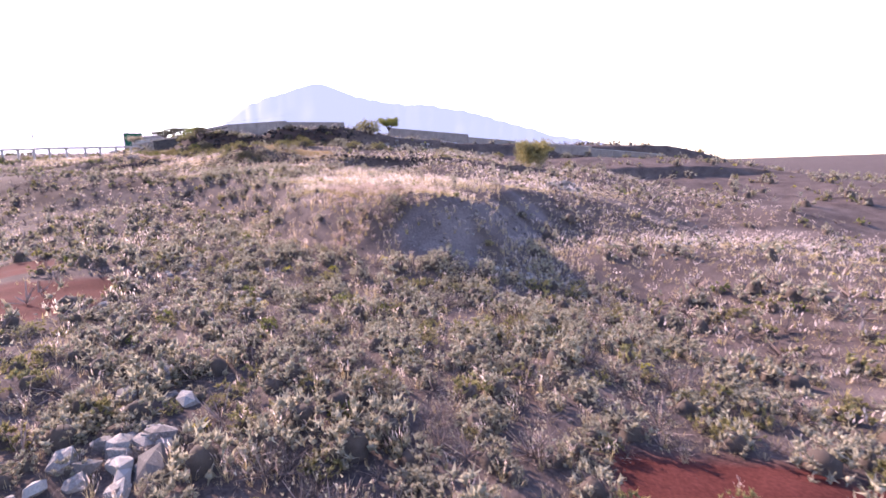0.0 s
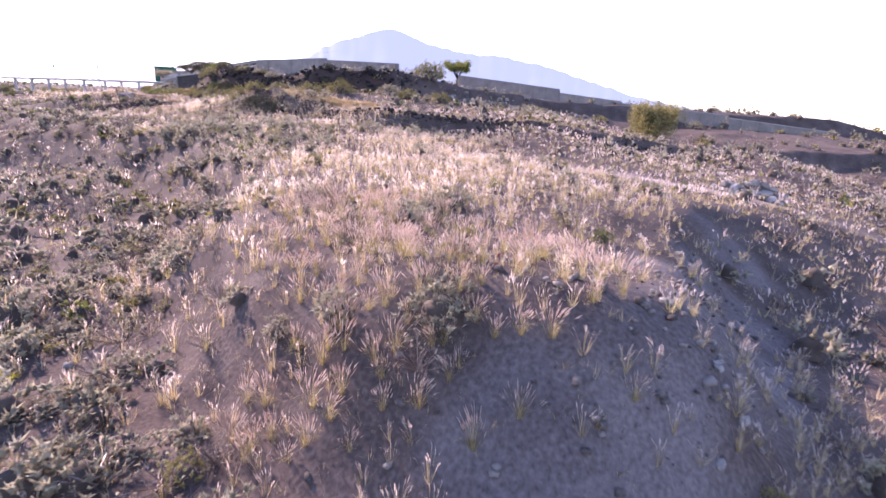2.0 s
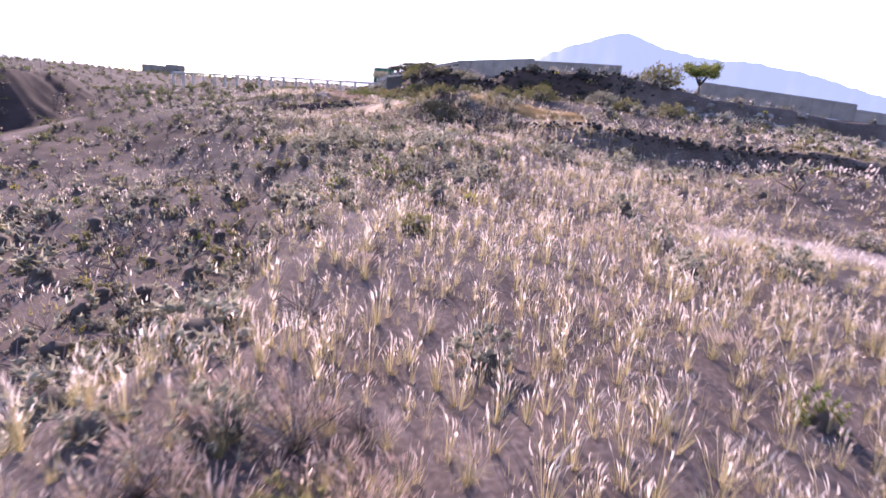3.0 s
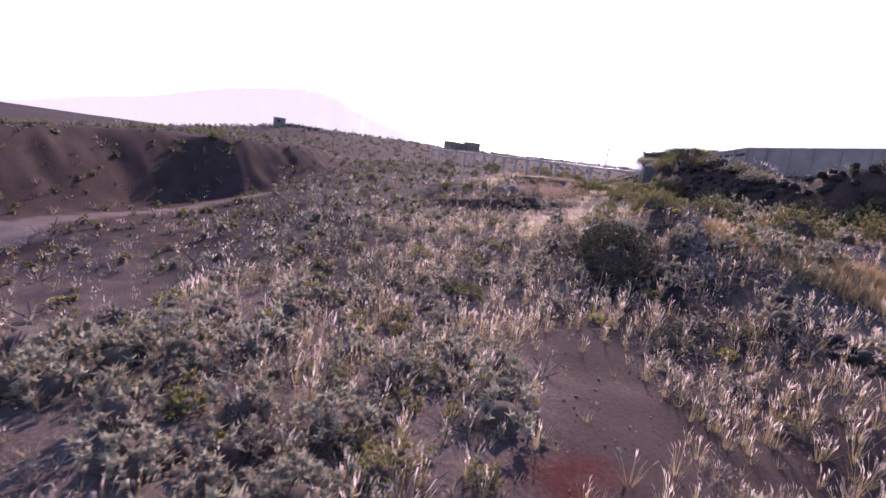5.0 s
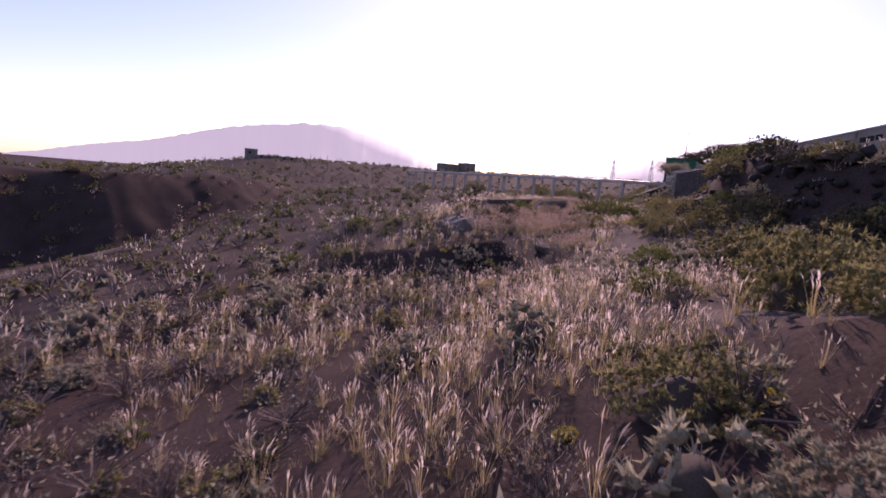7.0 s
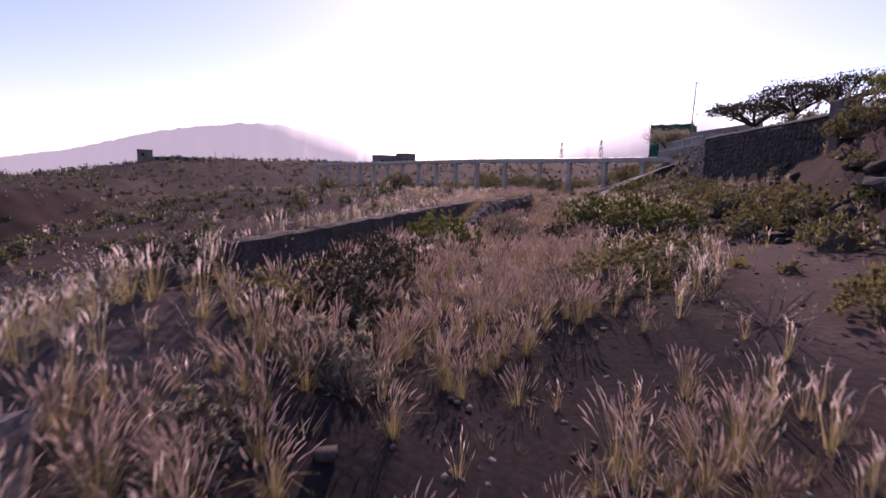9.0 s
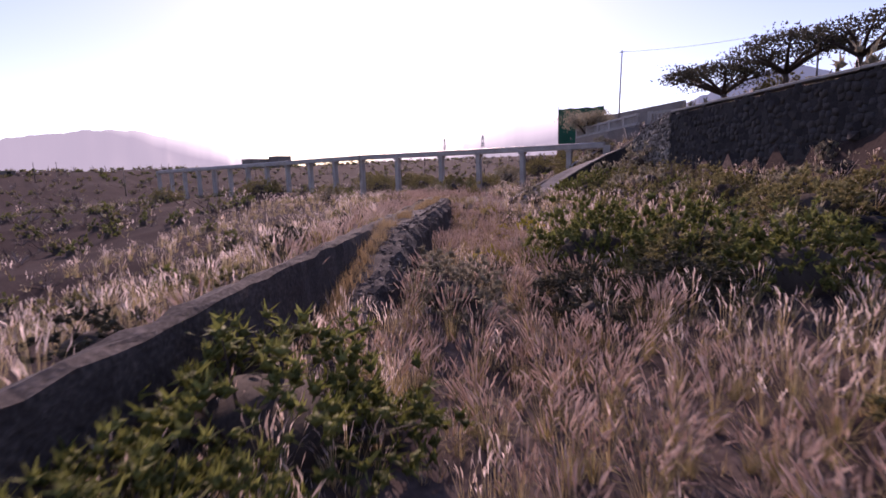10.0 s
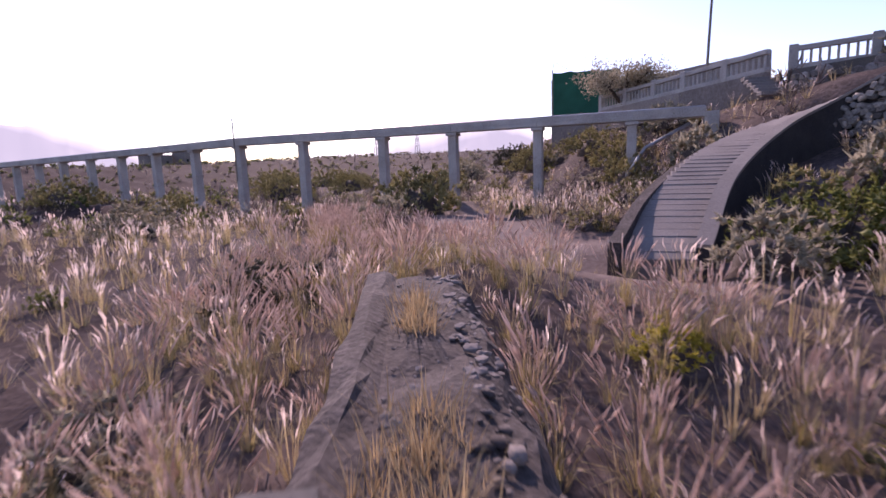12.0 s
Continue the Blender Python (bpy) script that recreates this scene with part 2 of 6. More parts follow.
DIPS_SOUTH = [(7, 45, 0.5), (-8, 45, 0.25), (-1, 54, -1.01), (10, 62, -1.02), (25, 71, -2.07), (16, 48, -1.45), (-6, 30, -0.31), (2, 31, -0.69), (9, 39, -1.19), (20, 40, -1.67), (-13, 55, 0.21), (-23, 80, -0.26), (-6, 111, 2.22), (-20, 55, -0.38), (-9, 89, -0.31), (-4, 61, 0.24), (-2, 41, -0.82), (24, 122, 2.81), (12, 90, 0.11), (24, 90, -0.98), (15, 72, -1.96), (14, 80, -0.55), (29, 81, -1.42), (38, 90, -3.25), (6, 54, -0.52), (-19, 36, -1.51), (8, 94, -0.6), (0, 15, -0.73), (-10, 12, -0.31), (12, 14, -1.29), (24, 28, -2.55)]
DIPS_MIDDLE = [(-50, 118, 0.43), (-33, 101, -0.17), (-32, 93, 0.63), (-63, 110, -0.89), (-57, 114, 0.61), (-46, 105, -0.59), (-52, 103, -0.25), (-71, 114, 0.34), (-81, 113, -0.24), (-76, 118, -0.85), (-67, 123, 1.11), (-62, 129, -0.58), (-60, 91, 0.12), (-38, 107, 0.75), (-88, 65, -2.45), (-131, 92, 1.32), (-54, 77, 2.12), (-40, 118, -2.31), (-90, 119, -0.48), (-85, 127, 0.12)]
DIPS_NORTH = [(-97, 131, -0.35), (-157, 136, -1.25), (-145, 154, 0.58), (-174, 159, 0.45), (-104, 152, -1.16), (-130, 158, 0.25), (-129, 166, -0.21), (-119, 152, -0.93)]


def lattice(x, y, seed):
    """Smooth noise between -1 and 1 with a grain of one unit."""
    xi, yi = np.floor(x).astype(np.int64), np.floor(y).astype(np.int64)
    fx, fy = x - xi, y - yi
    fx, fy = fx * fx * (3 - 2 * fx), fy * fy * (3 - 2 * fy)

    def corner(i, j):
        k = (i * 374761393 + j * 668265263 + seed * 974711) & 0x7FFFFFFF
        k = ((k ^ (k >> 13)) * 1274126177) & 0x7FFFFFFF
        return ((k ^ (k >> 16)) & 0xFFFF) / 32767.5 - 1

    a, b = corner(xi, yi), corner(xi + 1, yi)
    c, d = corner(xi, yi + 1), corner(xi + 1, yi + 1)
    return (a * (1 - fx) + b * fx) * (1 - fy) + (c * (1 - fx) + d * fx) * fy


def away(line, x, y):
    """Distance to an open line."""
    d = np.full(np.shape(x), 1e9)
    for (ax, ay), (bx, by) in zip(line, line[1:]):
        ex, ey = bx - ax, by - ay
        t = np.clip(((x - ax) * ex + (y - ay) * ey) / (ex * ex + ey * ey), 0, 1)
        d = np.minimum(d, np.hypot(x - ax - t * ex, y - ay - t * ey))
    return d


CHANNEL_A, CHANNEL_B = (-96.0, 128.2), (-127.5, 156.4)       # the old irrigation wall, its kerb side
TRACK = [(-11, 88.8), (-6, 90.5), (4, 92.5), (12, 91), (24, 89.5), (36, 86), (50, 84)]
FOOTPATH = [(-84, 134.5), (-87.8, 138.3), (-90.3, 140.6), (-93.5, 144), (-98, 149), (-104, 154), (-109, 158)]
DARKFLAT = [(-86.5, 128.5), (-89.5, 129.8), (-92, 133), (-93, 137), (-94, 139)]
LEFTROAD = [(-70, 52), (-86, 61), (-104, 68), (-120, 77), (-131, 86), (-131, 93)]
YARD = [(-125.2, 163.4), (-129, 164.0), (-134, 166.2), (-142, 170.8), (-150, 178)]
CLIFF = [(-60, 18), (-84, 46), (-100, 59), (-114, 66), (-129, 73), (-141, 83), (-143, 91), (-151, 100), (-165, 112), (-190, 122), (-300, 126), (-700, 126), (-700, -300), (-60, -300)]
CUTBANK = [(-89.5, 116.5), (-87.6, 120), (-86.2, 124), (-85.6, 127.6), (-92, 131), (-104, 130), (-108, 118), (-97, 110)]
# dark red-brown earth; spots round (-43, 110) also paint in the slope's shade
RUST = [(-98, 47, 15), (-112, 57, 16), (-126, 66, 14), (-138, 76, 13), (-150, 95, 14), (-27, 29, 5), (-41, 40, 7), (-118, 108, 16), (-142, 100, 24), (-150, 70, 26), (-108, 122, 9), (-128, 128, 14), (-175, 60, 30), (-95, 92, 12), (-170, 105, 20), (-45, 109, 7), (-36, 104, 6), (-50, 115, 6), (-100, 154, 8), (-110, 162, 8), (-60, 118, 8), (-104, 165, 10), (-96, 158, 10), (-120, 90, 30), (-160, 85, 40), (-200, 70, 50), (-150, 125, 25), (-260, 80, 60), (-42, 112, 6), (-125, 138, 12), (-145, 140, 18), (-168, 135, 25), (-114, 132, 8), (-75, 112, 13), (-86, 115, 12), (-68, 104, 12), (-190, 115, 30), (-75, 145, 10), (-62, 142, 9), (-88, 148, 8), (-50, 146, 9), (-98, 150, 8), (-90, 136, 8), (-94, 142, 7), (-93, 154, 9)]
RED = [(-27, 27, 5), (-31, 33, 6), (-40, 40, 5), (-36.5, 99.6, 1.6), (11.5, 16.4, 2.0), (14.5, 16.0, 2.2), (17.5, 15.8, 2.2), (20.5, 15.8, 2.2)]
# patches of much darker earth
DARK_EARTH = [(-88, 129, 3.5), (-91, 132, 3.2), (-93.5, 137, 3.4), (-90, 137.5, 2.6), (-95.5, 139.5, 2.6), (-86, 127, 3), (-45, 110.5, 4), (-41, 112, 4), (-49, 113, 4), (-79, 120.5, 3.5), (-82, 117.5, 3)]
TUFF = [(2.8, 51.5, 3.4), (5, 57, 4), (-2, 45.5, 2.4), (1.8, 46, 2.8), (6.5, 64, 3.6), (9, 71, 2.6)]
BARE_WALK = [(-27.5, 96.5), (-31, 97.8), (-34.5, 99), (-38, 101.5), (-44.5, 105.6)]


# the curved ramp: plan and height of its outer kerb and of the parapet beside the wing wall, from the top down
RAMP_KERB = [(-122.0, 179.6, 19.2), (-125.4, 178.6, 18.3), (-128.5, 175.5, 17.2), (-129.0, 171.5, 16.2), (-128.8, 167.9, 15.25), (-127.8, 163.9, 14.3)]
RAMP_WING = [(-119.4, 171.3, 20.1), (-122.2, 173.2, 19.4), (-124.9, 174.6, 18.2), (-126.1, 172.6, 17.2), (-126.5, 168.9, 15.75), (-125.9, 165.0, 14.15)]
RAMP_AREA = [p[:2] for p in RAMP_WING[1:]] + [p[:2] for p in RAMP_KERB[::-1]]


def height(x, y):
    x, y = np.asarray(x, float), np.asarray(y, float)
    h = -4.55 - 0.0313 * x + 0.0388 * y
    for cx, cy, r, a in HILLS:
        h = h + a * np.exp(-((x - cx) ** 2 + (y - cy) ** 2) / r ** 2)
    h = h + steps(x, y)
    for spots, r in ((DIPS_SOUTH, 10), (DIPS_MIDDLE, 9), (DIPS_NORTH, 11)):
        for cx, cy, a in spots:
            h = h + a * np.exp(-((x - cx) ** 2 + (y - cy) ** 2) / r ** 2)
    # far country
    far = np.interp(x, (-3000, -900, -450, -365, -260, -190, -100, 0, 100, 300, 1000), (10, 20, 24, 22.5, 12, 7, 11, 9, -4, -12, -30))
    far = far + 0.03 * np.clip(y - 230, 0, 300) - 0.155 * np.clip(118 - y, 0, 190)
    out = np.maximum(np.maximum(-185 - x, x - 70), np.maximum(y - 225, -30 - y))
    k = sstep(0, 70, out)
    h = h * (1 - k) + far * k
    # the shaded bank beyond the dirt road
    k = sstep(-1, 9.5, signed(CLIFF, x, y) + 1.1 * lattice(x / 12, y / 12, 9) + 0.5 * lattice(x / 3.5, y / 3.5, 10))
    crest = np.maximum(13.8 - 0.0012 * np.clip(100 - y, 0, 130) ** 2, -6) + 0.6 * lattice(x / 14, y / 14, 11)
    h = h + k * np.clip(crest - h, 0, None)
    # the cut edge of the bank above the dry bed
    k = sstep(-0.9, 1.3, signed(CUTBANK, x, y) + 0.5 * lattice(x / 2.4, y / 2.4, 12))
    h = h + 1.7 * k * sstep(113.5, 119, y) * (1 - sstep(5, 11, signed(CUTBANK, x, y)))
    # the terrace behind the walls
    s = signed(UPPER, x, y)
    soft = sstep(-119, -124, x)
    k = sstep(0.1 - 8 * soft, 0.9 + 3 * soft, s)
    h = h * (1 - k) + np.maximum(h, 19.6 + 0.10 * np.clip(s, 0, 30)) * k
    # earth banked against the old irrigation wall, and the level yard below the ramp
    (ax, ay), (bx, by) = CHANNEL_A, CHANNEL_B
    ux, uy = (bx - ax) / 42.2, (by - ay) / 42.2
    along, left = (x - ax) * ux + (y - ay) * uy, (x - ax) * -uy + (y - ay) * ux
    d = np.clip(left, 0, None)
    k = sstep(-8, 2, along) * (1 - sstep(38, 46, along)) * sstep(-0.2, 0.4, left)
    h = h + k * np.clip(14.15 - 0.24 * d - h, 0, None)
    k = sstep(-8, 2, along) * (1 - sstep(24, 32, along)) * sstep(0.6, -0.4, left)
    h = h + k * np.clip(13.35 - 0.30 * np.clip(-left - 1, 0, None) - h, 0, None)
    k = 1 - sstep(2.2, 5.5, away(YARD, x, y))
    h = h * (1 - k) + 13.95 * k
    # the bed under the ramp
    mid = [tuple((a + b) / 2 for a, b in zip(p, q)) for p, q in zip(RAMP_KERB, RAMP_WING)]
    best, bed = np.full(np.shape(x), 1e9), np.zeros(np.shape(x))
    for p, q in zip(mid, mid[1:]):
        dx, dy = q[0] - p[0], q[1] - p[1]
        t = np.clip(((x - p[0]) * dx + (y - p[1]) * dy) / (dx * dx + dy * dy), 0, 1)
        d = np.hypot(x - p[0] - t * dx, y - p[1] - t * dy)
        bed = np.where(d < best, p[2] + t * (q[2] - p[2]), bed)
        best = np.minimum(best, d)
    k = 1 - sstep(2.0, 3.6, best)
    h = h + k * np.clip(bed - 1.1 - h, None, 0)
    k = sstep(-1.5, 0, signed([(-119.2, 171.6), (-122.0, 173.0), (-124.8, 174.2), (-126.0, 172.6), (-126.5, 169), (-126, 165), (-119, 163)], x, y))
    h = h + k * np.clip(14.0 + 0.28 * np.clip(y - 163, 0, 9) - h, None, 0)
    # small unevenness
    g = 0.35 * lattice(x / 9, y / 9, 1) + 0.22 * lattice(x / 3.3, y / 3.3, 2) + 0.10 * lattice(x / 1.3, y / 1.3, 3)
    flat = np.minimum.reduce([away(TRACK, x, y) / 3, away(FOOTPATH, x, y) / 3, away(LEFTROAD, x, y) / 12])
    h = h + g * sstep(0.2, 1.2, flat) * (1 + 0.006 * np.clip(out, 0, 200))
    return h


def ground(x, y):
    return float(height(np.array([x]), np.array([y]))[0])


def bareness(x, y):
    """How far the ground is trodden or washed bare, 0 to 1."""
    b = 1 - sstep(1.4, 3.0, away(TRACK, x, y))
    b = np.maximum(b, 0.85 * (1 - sstep(1.2, 2.4, away(FOOTPATH, x, y))))
    b = np.maximum(b, 0.97 * (1 - sstep(2.4, 4.4, away(YARD, x, y) + 0.5 * lattice(x / 1.5, y / 1.5, 54))))
    b = np.maximum(b, 0.85 * (1 - sstep(1.0, 2.8, away(DARKFLAT, x, y))))
    b = np.maximum(b, 1 - sstep(2.5, 5, away(LEFTROAD, x, y)))
    b = np.maximum(b, 0.9 * rustiness(x, y, RED))
    b = np.maximum(b, 0.78 * (1 - sstep(1.5, 3.0, away(BARE_WALK, x, y) + 0.7 * lattice(x / 1.7, y / 1.7, 53))))
    b = np.maximum(b, 0.72 * rustiness(x, y, TUFF))
    return b


def paleness(x, y):
    """Dust-pale driven earth, 0 to 1, frayed at the edges."""
    fray = 0.9 * lattice(x / 2.2, y / 2.2, 51) + 0.5 * lattice(x / 0.9, y / 0.9, 52)
    b = (1 - sstep(1.0, 3.0, away(TRACK, x, y) + fray)) * (1 - 0.8 * sstep(10, 24, x))
    b = np.maximum(b, 0.55 * (1 - sstep(1.8, 4.0, away(YARD, x, y) + 0.6 * fray)))
    b = np.maximum(b, 0.35 * (1 - sstep(1.2, 2.4, away(FOOTPATH, x, y))))
    b = np.maximum(b, 0.6 * (1 - sstep(2.0, 5, away(LEFTROAD, x, y) + 2 * fray)))
    return b


def rustiness(x, y, spots=None):
    """Dark red-brown earth in ragged patches, 0 to 1."""
    k = np.zeros(np.shape(x))
    for cx, cy, r in spots or RUST:
        k = np.maximum(k, np.exp(-((x - cx) ** 2 + (y - cy) ** 2) / r ** 2))
    return sstep(0.3, 0.55, k + 0.22 * lattice(x / 4, y / 4, 31) + 0.12 * lattice(x / 1.4, y / 1.4, 32)) * (1 - paleness(x, y))


def outlying(x, y):
    """Earth darkened for fine shade over the plain and hill beyond, 0 to 1."""
    side = -0.669 * (x + 96.8) - 0.744 * (y - 128.8)
    k = sstep(7, 22, side) * sstep(-70, -95, x) + sstep(-230, -300, x)
    return np.clip(k * (0.78 + 0.5 * lattice(x / 7, y / 7, 33) + 0.3 * lattice(x / 2, y / 2, 34)), 0, 1) * (1 - paleness(x, y))


def axis(lo, hi, step, end_lo, end_hi):
    a = list(np.arange(lo, hi + step / 2, step))
    s, v = step, lo
    while v > end_lo:
        s *= 1.16
        v -= s
        a.insert(0, v)
    s, v = step, hi
    while v < end_hi:
        s *= 1.16
        v += s
        a.append(v)
    return np.array(a)


gx, gy = axis(-190, 45, 1.05, -4500, 4500), axis(-12, 212, 1.05, -4500, 4500)
X, Y = np.meshgrid(gx, gy)
Z = height(X, Y)
nx, ny = len(gx), len(gy)
idx = np.arange(nx * ny).reshape(ny, nx)
q = np.stack([idx[:-1, :-1], idx[:-1, 1:], idx[1:, 1:], idx[1:, :-1]], -1).reshape(-1, 4)
me = tri_mesh("ground", np.stack([X, Y, Z], -1).reshape(-1, 3), np.concatenate([q[:, [0, 1, 2]], q[:, [0, 2, 3]]]), [M_SOIL], smooth=True)
att = me.attributes.new("track", "FLOAT", "POINT")
att.data.foreach_set("value", np.clip(paleness(X, Y), 0, 1).astype(np.float32).ravel())
att = me.attributes.new("rust", "FLOAT", "POINT")
att.data.foreach_set("value", np.maximum(rustiness(X, Y), outlying(X, Y)).astype(np.float32).ravel())
att = me.attributes.new("red", "FLOAT", "POINT")
att.data.foreach_set("value", rustiness(X, Y, RED).astype(np.float32).ravel())
att = me.attributes.new("ash", "FLOAT", "POINT")
att.data.foreach_set("value", (0.9 * rustiness(X, Y, DARK_EARTH)).astype(np.float32).ravel())
att = me.attributes.new("tuff", "FLOAT", "POINT")
att.data.foreach_set("value", (0.62 * rustiness(X, Y, TUFF)).astype(np.float32).ravel())
tagged(new("ground", me), "dry stony hillside of brown earth with worn tracks", "ground", kind="structure")

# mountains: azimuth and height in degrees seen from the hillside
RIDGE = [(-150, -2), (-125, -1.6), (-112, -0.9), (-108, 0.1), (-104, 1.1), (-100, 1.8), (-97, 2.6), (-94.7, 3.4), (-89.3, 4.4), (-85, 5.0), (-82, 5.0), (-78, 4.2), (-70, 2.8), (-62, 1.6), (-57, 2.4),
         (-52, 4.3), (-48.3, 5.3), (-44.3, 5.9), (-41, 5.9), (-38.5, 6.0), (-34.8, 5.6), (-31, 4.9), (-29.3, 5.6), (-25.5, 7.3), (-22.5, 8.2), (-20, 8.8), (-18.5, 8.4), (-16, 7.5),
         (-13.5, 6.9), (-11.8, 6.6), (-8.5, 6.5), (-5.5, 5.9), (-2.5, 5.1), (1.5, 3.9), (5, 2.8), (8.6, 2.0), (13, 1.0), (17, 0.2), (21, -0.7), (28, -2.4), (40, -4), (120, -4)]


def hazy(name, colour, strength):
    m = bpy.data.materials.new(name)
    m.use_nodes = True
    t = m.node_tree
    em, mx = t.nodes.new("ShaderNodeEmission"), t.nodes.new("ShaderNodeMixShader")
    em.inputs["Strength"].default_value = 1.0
    # haze is painted into the glow colour, paler towards the low sun
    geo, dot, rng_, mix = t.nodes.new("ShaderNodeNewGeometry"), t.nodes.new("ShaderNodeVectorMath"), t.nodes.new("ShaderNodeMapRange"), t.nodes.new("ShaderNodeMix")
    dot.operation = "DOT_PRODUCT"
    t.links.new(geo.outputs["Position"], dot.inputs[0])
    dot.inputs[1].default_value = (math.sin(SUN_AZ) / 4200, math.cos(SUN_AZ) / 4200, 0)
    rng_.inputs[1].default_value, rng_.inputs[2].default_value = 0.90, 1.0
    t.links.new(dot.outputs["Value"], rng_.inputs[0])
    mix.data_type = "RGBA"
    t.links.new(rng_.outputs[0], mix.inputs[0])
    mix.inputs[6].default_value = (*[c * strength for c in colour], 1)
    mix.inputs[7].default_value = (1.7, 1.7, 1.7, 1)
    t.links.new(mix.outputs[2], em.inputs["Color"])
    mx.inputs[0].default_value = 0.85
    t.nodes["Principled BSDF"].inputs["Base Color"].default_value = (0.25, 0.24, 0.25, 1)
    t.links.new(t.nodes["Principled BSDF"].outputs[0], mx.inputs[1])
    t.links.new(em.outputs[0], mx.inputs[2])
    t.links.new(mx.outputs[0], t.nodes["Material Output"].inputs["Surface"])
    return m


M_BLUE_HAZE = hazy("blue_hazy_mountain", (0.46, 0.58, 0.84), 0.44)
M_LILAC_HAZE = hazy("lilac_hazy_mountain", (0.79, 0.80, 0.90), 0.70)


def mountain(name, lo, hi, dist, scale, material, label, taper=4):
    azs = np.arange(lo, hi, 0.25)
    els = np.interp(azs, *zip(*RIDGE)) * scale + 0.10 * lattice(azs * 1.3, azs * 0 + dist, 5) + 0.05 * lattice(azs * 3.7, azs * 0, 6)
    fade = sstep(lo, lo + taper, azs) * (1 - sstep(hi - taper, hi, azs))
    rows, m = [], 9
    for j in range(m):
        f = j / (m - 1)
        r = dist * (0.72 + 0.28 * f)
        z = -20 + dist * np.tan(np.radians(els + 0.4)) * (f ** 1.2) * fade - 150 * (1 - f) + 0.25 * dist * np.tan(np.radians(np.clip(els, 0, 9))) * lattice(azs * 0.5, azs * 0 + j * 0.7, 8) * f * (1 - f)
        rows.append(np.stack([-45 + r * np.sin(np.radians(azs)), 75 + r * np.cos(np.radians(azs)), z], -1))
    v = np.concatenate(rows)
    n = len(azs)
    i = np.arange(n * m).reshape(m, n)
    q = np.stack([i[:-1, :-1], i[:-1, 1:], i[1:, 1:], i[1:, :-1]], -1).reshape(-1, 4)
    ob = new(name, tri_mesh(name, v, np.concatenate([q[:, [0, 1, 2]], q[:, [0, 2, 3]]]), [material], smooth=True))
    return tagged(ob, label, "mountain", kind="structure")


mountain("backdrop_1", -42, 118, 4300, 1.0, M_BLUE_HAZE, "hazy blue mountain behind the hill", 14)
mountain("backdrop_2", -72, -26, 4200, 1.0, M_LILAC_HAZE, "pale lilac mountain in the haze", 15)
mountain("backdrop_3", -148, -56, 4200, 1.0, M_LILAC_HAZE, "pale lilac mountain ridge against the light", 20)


# ---- walls, ramp and terraces at the end of the way ----
def stone_mesh(name, material, seed, flat=1.0):
    """A rough stone about one unit across."""
    rr = random.Random(seed)
    bm = bmesh.new()
    bmesh.ops.create_icosphere(bm, subdivisions=1, radius=0.5)
    for v in bm.verts:
        k = 1 + rr.uniform(-0.17, 0.12)
        v.co = Vector((math.copysign(abs(v.co.x * 2) ** 0.5 / 2, v.co.x), math.copysign(abs(v.co.y * 2) ** 0.5 / 2, v.co.y), math.copysign(abs(v.co.z * 2) ** 0.5 / 2, v.co.z) * flat)) * k
    me = bpy.data.meshes.new(name)
    bm.to_mesh(me)
    bm.free()
    me.materials.append(material)
    return me


MASON_STONES = [stone_mesh("stone", M_MASON, k) for k in range(6)]
BASALT_STONES = [stone_mesh("stone", M_BASALT, 20 + k) for k in range(6)]
PEBBLES = [stone_mesh("stone", M_PEBBLE, 70 + k) for k in range(6)]
PALE_STONES = [stone_mesh("stone", M_ROCK, 40 + k) for k in range(6)]
DUSKY_STONES = [stone_mesh("stone", M_DUSKY, 80 + k) for k in range(6)]


def joined(name, meshes, poses, material, parent=None):
    """Many copies of small meshes as one mesh."""
    vs, ts, n = [], [], 0
    arr = []
    for me in meshes:
        v = np.empty(len(me.vertices) * 3, np.float32)
        me.vertices.foreach_get("co", v)
        me.calc_loop_triangles()
        t = np.empty(len(me.loop_triangles) * 3, np.int32)
        me.loop_triangles.foreach_get("vertices", t)
        arr.append((v.reshape(-1, 3), t.reshape(-1, 3)))
    for i, m in poses:
        v, t = arr[i]
        m = np.array(m)
        vs.append(v @ m[:3, :3].T + m[:3, 3])
        ts.append(t + n)
        n += len(v)
    ob = new(name, tri_mesh(name, np.concatenate(vs), np.concatenate(ts), [material]))
    ob.parent = parent
    return ob


